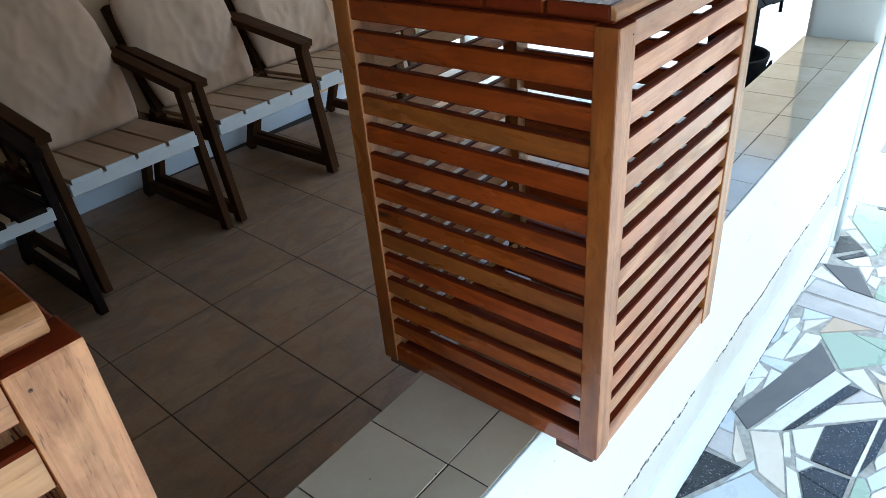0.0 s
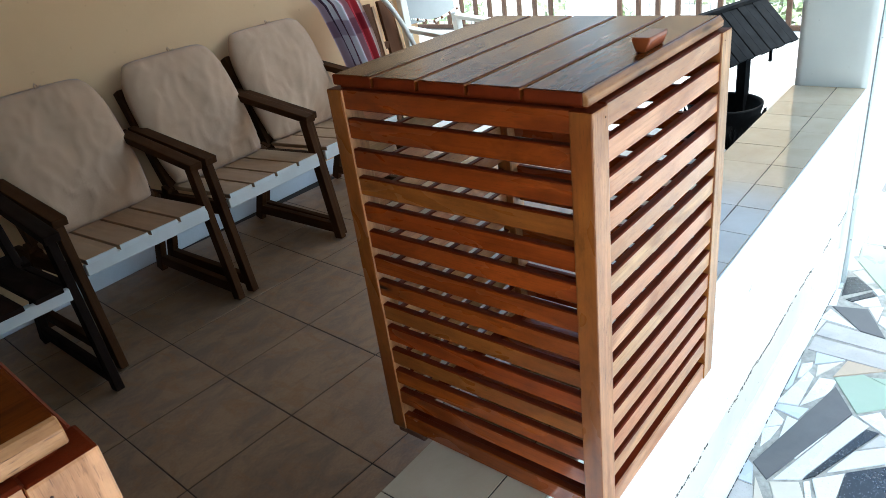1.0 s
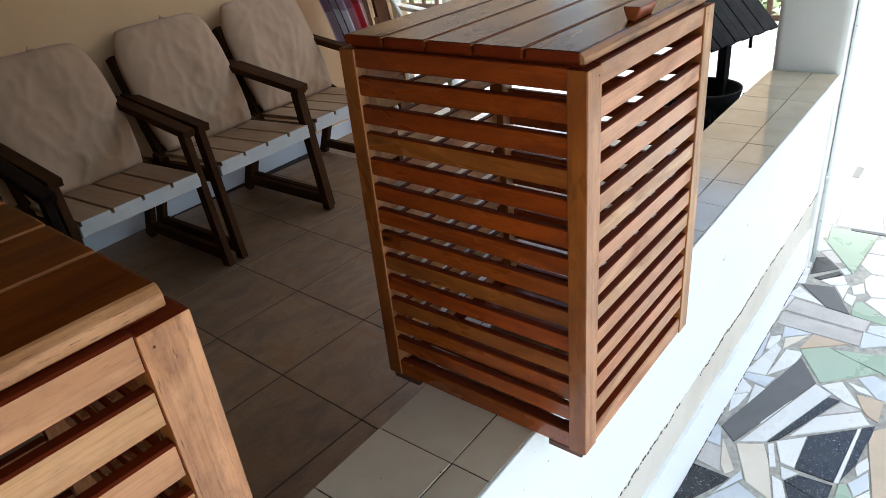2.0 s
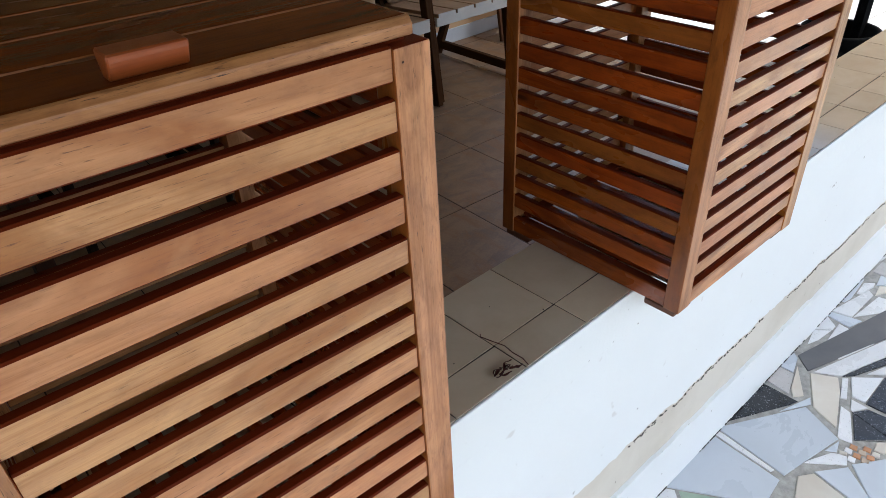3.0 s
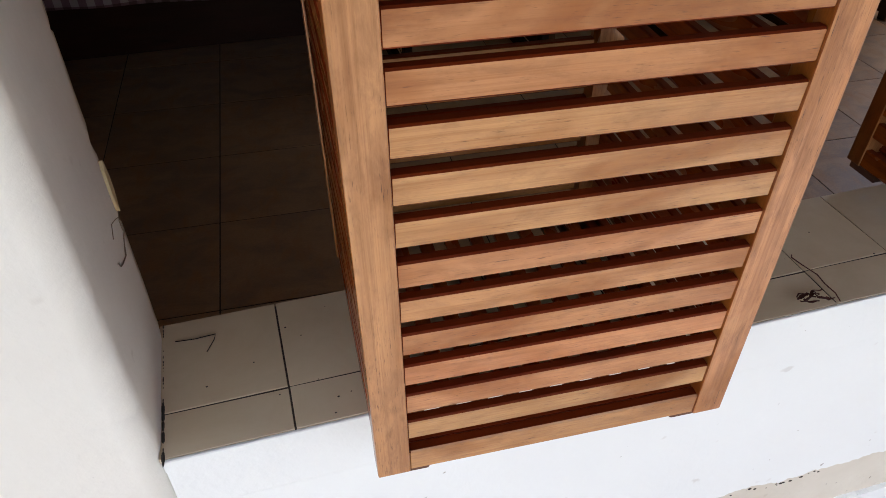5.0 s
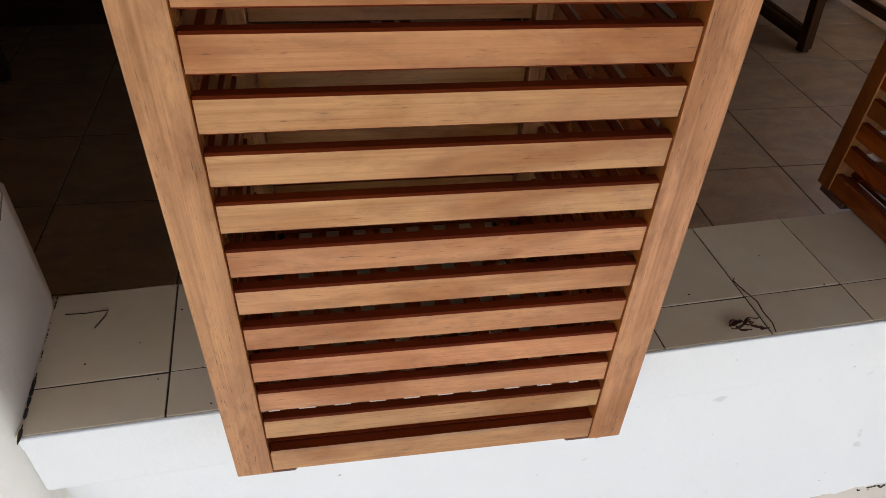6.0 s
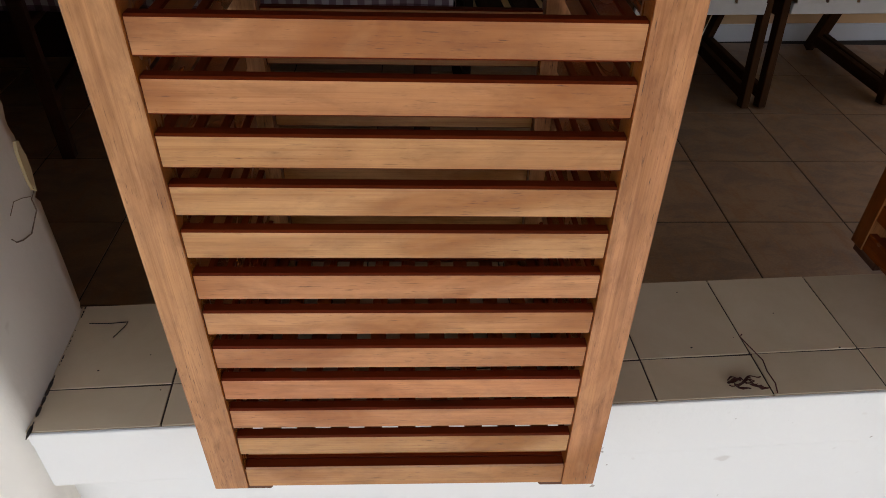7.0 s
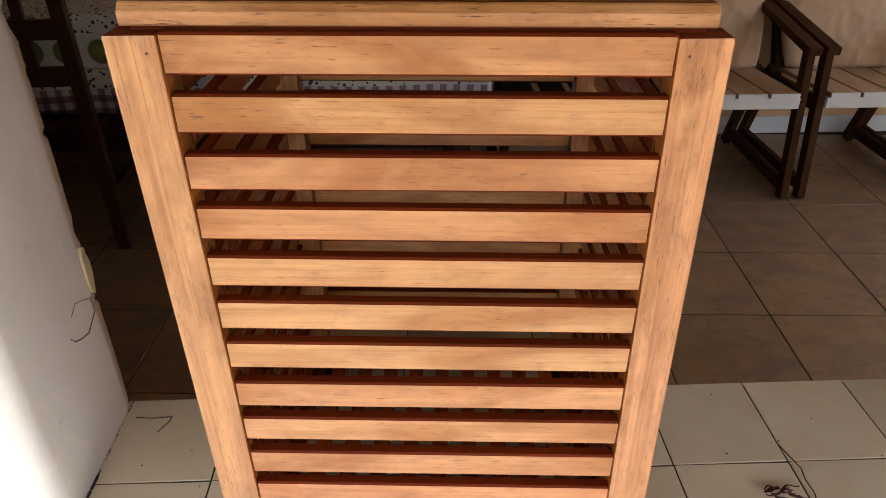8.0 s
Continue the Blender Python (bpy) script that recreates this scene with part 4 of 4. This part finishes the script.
def wishing_well(m):
    w = thing("wishing_well", "black miniature wishing well with a slatted roof over a bucket", "garden ornament", m)
    prof = [(0.001, 0.012), (0.125, 0.012), (0.135, 0.02), (0.175, 0.185), (0.182, 0.20), (0.190, 0.20), (0.190, 0.19), (0.140, 0.0), (0.001, 0.0)]
    part("bucket", lathe(prof), M_BLACK, w, "black bucket", smooth=True)
    rng = random.Random(5)
    gb = bmesh.new()
    for i in range(90):
        a, q = rng.uniform(0, math.tau), 0.2 + 0.06 * rng.random()
        vs = bmesh.ops.create_icosphere(gb, subdivisions=1, radius=rng.uniform(0.014, 0.026))["verts"]
        for v in vs:
            v.co = Vector((v.co.x + q * math.cos(a), v.co.y + q * math.sin(a), v.co.z * 0.8 + 0.02 + 0.13 * rng.random() ** 2))
    part("gravel_ring", gb, M_BLACK, w, "ring of dark stones")
    for s in (-1, 1):
        b, p = bar((s * 0.16, 0, 0.02), (s * 0.16, 0, 0.665), 0.05, 0.05, 0.004, (0, 1, 0))
        part("post", b, M_BLACK, w, m=p)
    b, p = bar((-0.17, 0, 0.45), (0.17, 0, 0.45), 0.03, 0.03, 0.003)
    part("axle", b, M_BLACK, w, m=p)
    part("chain", tube([(0.20, -0.12, 0.52), (0.20, -0.12, 0.38)], 0.009), M_BLACK, w)
    for s in (-1, 1):
        for i in range(9):
            x = -0.27 + i * 0.0675
            b, p = bar((x, s * 0.002, 0.675 + 0.004 * (i % 2)), (x, s * 0.205, 0.475 + 0.004 * (i % 2)), 0.064, 0.014, 0.002)
            part("roof_board", b, M_BLACK, w, m=p)
    b, p = bar((-0.29, 0, 0.685), (0.29, 0, 0.685), 0.04, 0.02, 0.003)
    part("ridge_board", b, M_BLACK, w, m=p)
    return w


wishing_well(pose(3.361, 0.52, FLOOR + 0.003, 0, 0, -14))


# ---- small things on the ledge ----
tb = tube([(0.0, -0.118, 0.006), (-0.006, -0.124, 0.008), (0.001, -0.140, 0.005), (0.008, -0.165, 0.005), (0.004, -0.185, 0.006), (0.006, -0.205, 0.005), (0.002, -0.220, 0.004)], 0.0009, 5)
solid("dry_thread", tb, M_TWIG, "dry brown thread lying along a tile joint", "twig", m=pose(0, 0, LEDGE))


def dry_leaf(m):
    """A shrivelled leaf: torn, curled strips round a bent rib."""
    bm = bmesh.new()
    rng = random.Random(2)
    for k in range(11):
        t = pose(-0.030 + rng.uniform(-0.022, 0.012), -0.199 + rng.uniform(-0.005, 0.005), 0.003 + 0.0006 * k, rng.uniform(-50, 50), rng.uniform(-18, 10), rng.uniform(-28, 14))
        length, curl = rng.uniform(0.012, 0.026), rng.uniform(-2.5, 2.5)
        pts = []
        for i in range(8):
            u = i / 7
            wdt = 0.0031 * rng.uniform(0.5, 1.1) * math.sin(math.pi * min(1, u * 0.9 + 0.06)) ** 0.7
            z = 0.003 * math.sin(u * 5 + k) + 0.002
            y = 0.004 * math.sin(curl * u)
            pts.append([bm.verts.new(t @ Vector((u * length, y + q * wdt, z + 0.0015 * q * q))) for q in (-1, 0, 1)])
        for p, q in zip(pts, pts[1:]):
            for n in (0, 1):
                bm.faces.new((p[n], q[n], q[n + 1], p[n + 1]))
    bmesh.ops.solidify(bm, geom=bm.faces[:], thickness=0.0006)
    low = min(v.co.z for v in bm.verts)
    for v in bm.verts:
        v.co.z = max(v.co.z, 0.0004) if low < 0 else v.co.z
    return solid("dry_leaf", bm, M_TWIG, "shrivelled red-brown dry leaf on the tiled ledge", "leaf", m=m, smooth=True)


dry_leaf(pose(-0.012, -0.006, LEDGE + 0.001))
solid("broken_twig", tube([(-0.885, -0.034, 0.0016), (-0.860, -0.037, 0.0025), (-0.834, -0.035, 0.0022), (-0.836, -0.045, 0.0025), (-0.846, -0.064, 0.0022)], 0.0007, 5), M_DIRT, "thin black bent mark on a ledge tile", "twig", m=pose(0, 0, LEDGE))


def crumbs():
    """Grit lying on the ledge tiles."""
    bm = bmesh.new()
    rng = random.Random(15)
    for i in range(26):
        x = rng.choice((rng.uniform(-0.90, -0.68), rng.uniform(-0.24, 0.28), rng.uniform(0.72, 2.3)))
        y, r = rng.uniform(-0.22, -0.005), rng.uniform(0.0004, 0.0013)
        for v in bmesh.ops.create_icosphere(bm, subdivisions=1, radius=r)["verts"]:
            v.co = Vector((x + v.co.x * 1.5, y + v.co.y, LEDGE + 0.0006 + v.co.z * 0.6))
    solid("crumbs", bm, M_DIRT, "dark grit scattered on the ledge tiles", "dirt", "stuff")


crumbs()


# ---- paving of broken tile in the yard ----
def clip(poly, p, n):
    """The part of a convex polygon on the side of p that n points away from."""
    out = []
    for a, b in zip(poly, poly[1:] + poly[:1]):
        da, db = (a - p).dot(n), (b - p).dot(n)
        if da <= 0:
            out.append(a)
        if da * db < 0:
            out.append(a + (b - a) * (da / (da - db)))
    return out


def slab_mesh(poly, low, high):
    bm = bmesh.new()
    slab_into(bm, poly, low, high)
    return bm


def slab_into(bm, poly, low, high):
    c = sum(poly, Vector((0, 0))) / len(poly)
    rim = [c + (p - c) * (1 - 0.0022 / max(0.02, (p - c).length)) for p in poly]
    bot = [bm.verts.new((p.x, p.y, low)) for p in poly]
    mid = [bm.verts.new((p.x, p.y, high - 0.0015)) for p in poly]
    top = [bm.verts.new((p.x, p.y, high)) for p in rim]
    n = len(poly)
    for k in range(n):
        bm.faces.new((bot[k], bot[(k + 1) % n], mid[(k + 1) % n], mid[k]))
        bm.faces.new((mid[k], mid[(k + 1) % n], top[(k + 1) % n], top[k]))
    bm.faces.new(top)


LAID = []


def slab(kind, x, y, length, turn, near, far, near_slant=0.0, far_slant=0.0):
    """One four-sided slab: its middle, length and turn, the width of its two ends and how they slant."""
    r = Matrix.Rotation(radians(turn), 2)
    a = length / 2
    ends = ((-a - near_slant / 2, -near / 2), (a - far_slant / 2, -far / 2), (a + far_slant / 2, far / 2), (-a + near_slant / 2, near / 2))
    LAID.append((kind, [Vector((x, y)) + r @ Vector(p) for p in ends]))


# the slabs that stand out, along the foot of the wall
slab("black", 1.108, -0.271, 0.174, 134, 0.013, 0.187, 0.025, 0.198)
slab("veined", 1.245, -0.259, 0.093, 4, 0.084, 0.048, 0.018, 0.004)
slab("cream", 1.273, -0.286, 0.163, 33, 0.033, 0.044, -0.013, -0.034)
slab("grey", 1.587, -0.346, 0.473, -17, 0.067, 0.105, 0.033, 0.092)
slab("white", 1.549, -0.417, 0.386, -19, 0.051, 0.06, -0.061, 0.01)
slab("black", 1.551, -0.462, 0.316, -21, 0.014, 0.036, -0.039, -0.014)
slab("white", 1.581, -0.543, 0.204, 131, 0.059, 0.065, 0.008, 0.119)
slab("black", 1.423, -0.544, 0.214, -2, 0.102, 0.115, -0.005, -0.111)
slab("white", 1.455, -0.606, 0.27, -3, 0.011, 0.011, -0.005, -0.011)
slab("black", 1.494, -0.627, 0.235, -4, 0.02, 0.03, -0.096, -0.033)
slab("white", 1.378, -0.458, 0.119, 8, 0.038, 0.082, 0.005, -0.057)
slab("white", 1.338, -0.417, 0.099, 18, 0.018, 0.017, -0.004, -0.008)
slab("cream", 1.259, -0.394, 0.206, 26, 0.08, 0.082, 0.092, -0.005)
slab("black", 1.268, -0.54, 0.104, 83, 0.084, 0.047, -0.008, 0.025)
slab("black", 1.202, -0.54, 0.086, -84, 0.111, 0.022, -0.034, 0.021)
slab("white", 1.28, -0.472, 0.046, -8, 0.008, 0.049, 0.002, -0.004)
slab("green", 1.251, -0.626, 0.135, -1, 0.039, 0.043, -0.01, 0.078)
slab("cool", 1.022, -0.375, 0.269, -22, 0.211, 0.132, -0.055, 0.009)
slab("cool", 0.773, -0.314, 0.251, -74, 0.268, 0.101, 0.09, 0.02)
slab("white", 1.032, -0.501, 0.08, 129, 0.037, 0.044, 0.012, 0.091)
slab("cream", 0.889, -0.523, 0.124, 53, 0.18, 0.048, 0.057, -0.002)
slab("cool", 0.969, -0.563, 0.108, 63, 0.047, 0.098, 0.032, 0.016)
slab("cool", 1.049, -0.632, 0.153, 31, 0.09, 0.142, -0.017, -0.064)
slab("white", 1.142, -0.708, 0.133, 29, 0.093, 0.057, -0.076, 0.029)
slab("white", 1.269, -0.67, 0.073, 11, 0.052, 0.049, 0.01, -0.056)
slab("tan", 1.436, -0.709, 0.384, 11, 0.076, 0.087, -0.042, -0.065)
slab("green", 1.894, -0.471, 0.18, 50, 0.213, 0.1, 0.025, 0.021)
slab("green", 1.951, -0.59, 0.137, 45, -0.0, 0.155, 0.037, 0.087)
slab("veined", 2.091, -0.39, 0.284, 88, 0.086, 0.09, -0.007, -0.001)
slab("veined", 2.196, -0.397, 0.28, 85, 0.081, 0.1, -0.001, 0.005)
slab("grey", 2.326, -0.371, 0.191, 34, 0.064, 0.118, 0.058, 0.039)
slab("black", 2.595, -0.297, 0.125, 19, 0.122, 0.038, -0.064, -0.008)
slab("black", 2.505, -0.34, 0.118, -39, 0.024, 0.028, -0.009, 0.008)
slab("white", 2.471, -0.372, 0.085, -50, 0.041, 0.064, -0.018, 0.022)
slab("green", 2.827, -0.351, 0.283, -2, 0.158, 0.19, 0.24, -0.014)
slab("cool", 3.158, -0.353, 0.314, 6, 0.198, 0.149, 0.009, 0.009)
slab("tan", 3.578, -0.327, 0.382, 5, 0.165, 0.088, 0.018, -0.038)
slab("white", 1.807, -0.279, 0.202, -8, 0.062, 0.026, -0.023, 0.018)
slab("white", 1.837, -0.341, 0.137, -6, 0.054, 0.053, -0.105, -0.017)
slab("cream", 1.965, -0.33, 0.08, 140, 0.019, 0.052, 0.067, 0.047)
slab("white", 1.61, -0.253, 0.067, -1, 0.049, 0.045, -0.044, 0.037)
slab("white", 1.53, -0.255, 0.082, 2, 0.018, 0.045, -0.046, -0.036)
slab("white", 2.293, -0.29, 0.105, 57, 0.03, 0.084, 0.072, -0.03)
slab("white", 1.734, -0.537, 0.118, 44, 0.03, 0.076, 0.037, -0.001)
slab("white", 1.789, -0.583, 0.053, -96, 0.031, 0.027, -0.042, -0.029)
slab("tan", 1.708, -0.624, 0.103, 11, 0.038, 0.081, 0.031, 0.013)
slab("cool", 2.123, -0.551, 0.191, -42, 0.097, 0.143, 0.025, 0.115)
slab("white", 2.447, -0.461, 0.071, 15, 0.044, 0.047, -0.023, -0.034)
slab("white", 2.354, -0.446, 0.074, -2, 0.036, 0.036, 0.028, 0.008)
slab("white", 1.423, -0.649, 0.059, -27, 0.03, 0.032, 0.026, 0.029)
slab("white", 1.922, -0.271, 0.088, 6, 0.04, 0.033, -0.019, -0.024)


def outward(poly, p):
    """The side of a convex polygon that p lies farthest beyond: a point on it, its normal, the distance."""
    best = None
    for a, b in zip(poly, poly[1:] + poly[:1]):
        d = (b - a).normalized()
        n = Vector((d.y, -d.x))
        far = (p - a).dot(n)
        if best is None or far > best[2]:
            best = (a, n, far)
    return best


def make_room(cell, middle, others, joint):
    for q in others:
        a, n, far = outward(q, middle)
        if min((v - w).length for v in cell for w in q) < 0.4 and len(cell) > 2:
            if any(outward(q, v)[2] < joint for v in cell) or any(outward(cell, v)[2] < joint for v in q):
                cell = clip(cell, a + n * joint, -n)
    return cell


pavement = thing("pavement", "crazy paving of broken white, black and green tiles", "pavement", kind="structure")
part("paving_bed", box((-1.9, -2.4, YARD - 0.02), (4.3, COAT - 0.014, YARD - 0.0095)), M_MORTAR, pavement, "grey mortar joints")
rng = random.Random(21)
Y0 = COAT - 0.018
plan = []
for kind, q in LAID:
    cell = clip(q, Vector((0, Y0)), Vector((0, 1)))
    cell = make_room(cell, sum(cell, Vector((0, 0))) / len(cell), [q for k, q in plan], 0.002)
    if len(cell) > 2:
        plan.append((kind, cell))
for i in range(4):
    for j in range(3):
        if (i, j) not in ((0, 0), (3, 2)):
            slab(("rust", "cream", "tan", "white", "rust")[(i * 2 + j * 3) % 5], 1.099 + 0.022 * (i - 1.5) + 0.003 * j, -0.540 + 0.024 * (j - 1) - 0.006 * i, 0.018, 12 + rng.uniform(-9, 9), 0.020, 0.019)
plan += LAID[-10:]
slabs = [q for k, q in plan]
seeds = []
for i in range(6000):
    p = Vector((rng.uniform(-1.6, 3.9), Y0 - 0.01 - rng.random() ** 1.2 * 1.9))
    near = min(outward(q, p)[2] for q in slabs)
    if near < 0.012:
        continue
    gap = rng.choice((0.05, 0.07, 0.10, 0.14, 0.17)) if near < 0.12 else rng.choice((0.07, 0.13, 0.17, 0.20, 0.24, 0.27))
    if all((p - q).length > (gap + g) / 2 for q, g in seeds):
        seeds.append((p, gap))
pts = [p for p, g in seeds]
kinds = ("white",) * 7 + ("cool",) * 6 + ("cream", "cream", "veined", "tan", "green", "grey")
rest = {}
made = 0
for p in pts:
    cell = [Vector(v) for v in ((-1.9, -2.4), (4.3, -2.4), (4.3, Y0), (-1.9, Y0))]
    for q in sorted(pts, key=lambda q: (q - p).length)[1:26]:
        d = (q - p).normalized()
        cell = clip(cell, (p + q) / 2 - d * rng.uniform(0.0035, 0.006), d)
        if len(cell) < 3:
            break
    if len(cell) < 3:
        continue
    cell = make_room(cell, p, slabs, 0.006)
    if len(cell) < 3:
        continue
    kind = rng.choice(kinds)
    high = YARD - 0.006 + rng.uniform(-0.001, 0.001)
    if 0.35 < p.x < 3.2 and p.y > -1.0 and made < 270:
        c = sum(cell, Vector((0, 0))) / len(cell)
        part("paving_piece", slab_mesh([v - c for v in cell], -0.01, 0.0), STONES[kind], pavement, m=pose(c.x, c.y, high))
        made += 1
    else:
        slab_into(rest.setdefault(kind, bmesh.new()), cell, YARD - 0.016, high)
for kind, bm in rest.items():
    tagged(part("far_paving", bm, STONES[kind], pavement), kind="stuff")
for kind, q in plan:
    c = sum(q, Vector((0, 0))) / len(q)
    part("paving_slab", slab_mesh([v - c for v in q], -0.01, 0.0), STONES[kind], pavement, m=pose(c.x, c.y, YARD - 0.0055))

# ---- tiles of the ledge and of the floor ----
T = 0.153
part("grout_bed", askew(box((LEFT, FRONT + 0.008, LEDGE - 0.0118), (RIGHT, -0.002, LEDGE - 0.0012))), M_GROUT, parapet, "dark cement joints")
part("painted_lip", askew(box((LEFT, FRONT - 0.0006, LEDGE - 0.02), (RIGHT, FRONT + 0.0042, LEDGE - 0.0006), 0.0012)), M_WALL, parapet, "white paint lapping over the tile edge")
xs = [LEFT - 0.004, -0.753] + [k * T for k in range(-4, 16)] + [RIGHT - 0.001]
rng = random.Random(4)
for a, b in zip(xs, xs[1:]):
    for y0, y1 in ((FRONT - 0.0012, -0.149), (-0.149, 0.004)):
        g, askew_turn = 0.0012, 0.0
        if y1 < -0.1:
            y0, askew_turn = front_at((a + b) / 2) + 0.0035, -0.5
        ww, dd = (b - a) / 2 - g, (y1 - y0) / 2 - g
        part("tile", box((-ww, -dd, -0.008), (ww, dd, 0.0), 0.0005), M_TILE, parapet, m=pose((a + b) / 2, (y0 + y1) / 2, LEDGE + rng.uniform(-0.0003, 0.0004), rng.uniform(-0.15, 0.15), rng.uniform(-0.15, 0.15), askew_turn))

P, TURN = 0.366, radians(-3.2)
whole = mesh_of("tile", box((-P / 2 + 0.0020, -P / 2 + 0.0020, -0.008), (P / 2 - 0.0020, P / 2 - 0.0020, 0.0), 0.0007), M_FLOORTILE)
# Tiles toward the open end take the daylit colour.
bright = whole.copy()
bright.materials[0] = M_FLOORLIT
grid_turn = Matrix.Rotation(TURN, 2)
for i in range(-10, 15):
    for j in range(-4, 12):
        x, y = Vector((0.584, 0.902)) + grid_turn @ Vector(((i + 0.5) * P, (j + 0.5) * P))
        if y > BACK + 0.1 and x < 3.2 or not -2.5 < x < 6.05 or not 0.0 < y < 5.2:
            continue
        part("tile", whole if x < 2.8 else bright, M_FLOORTILE, floor, m=pose(x, y, FLOOR + rng.uniform(-0.0003, 0.0003), rng.uniform(-0.08, 0.08), rng.uniform(-0.08, 0.08), math.degrees(TURN) + rng.choice((0, 180))))
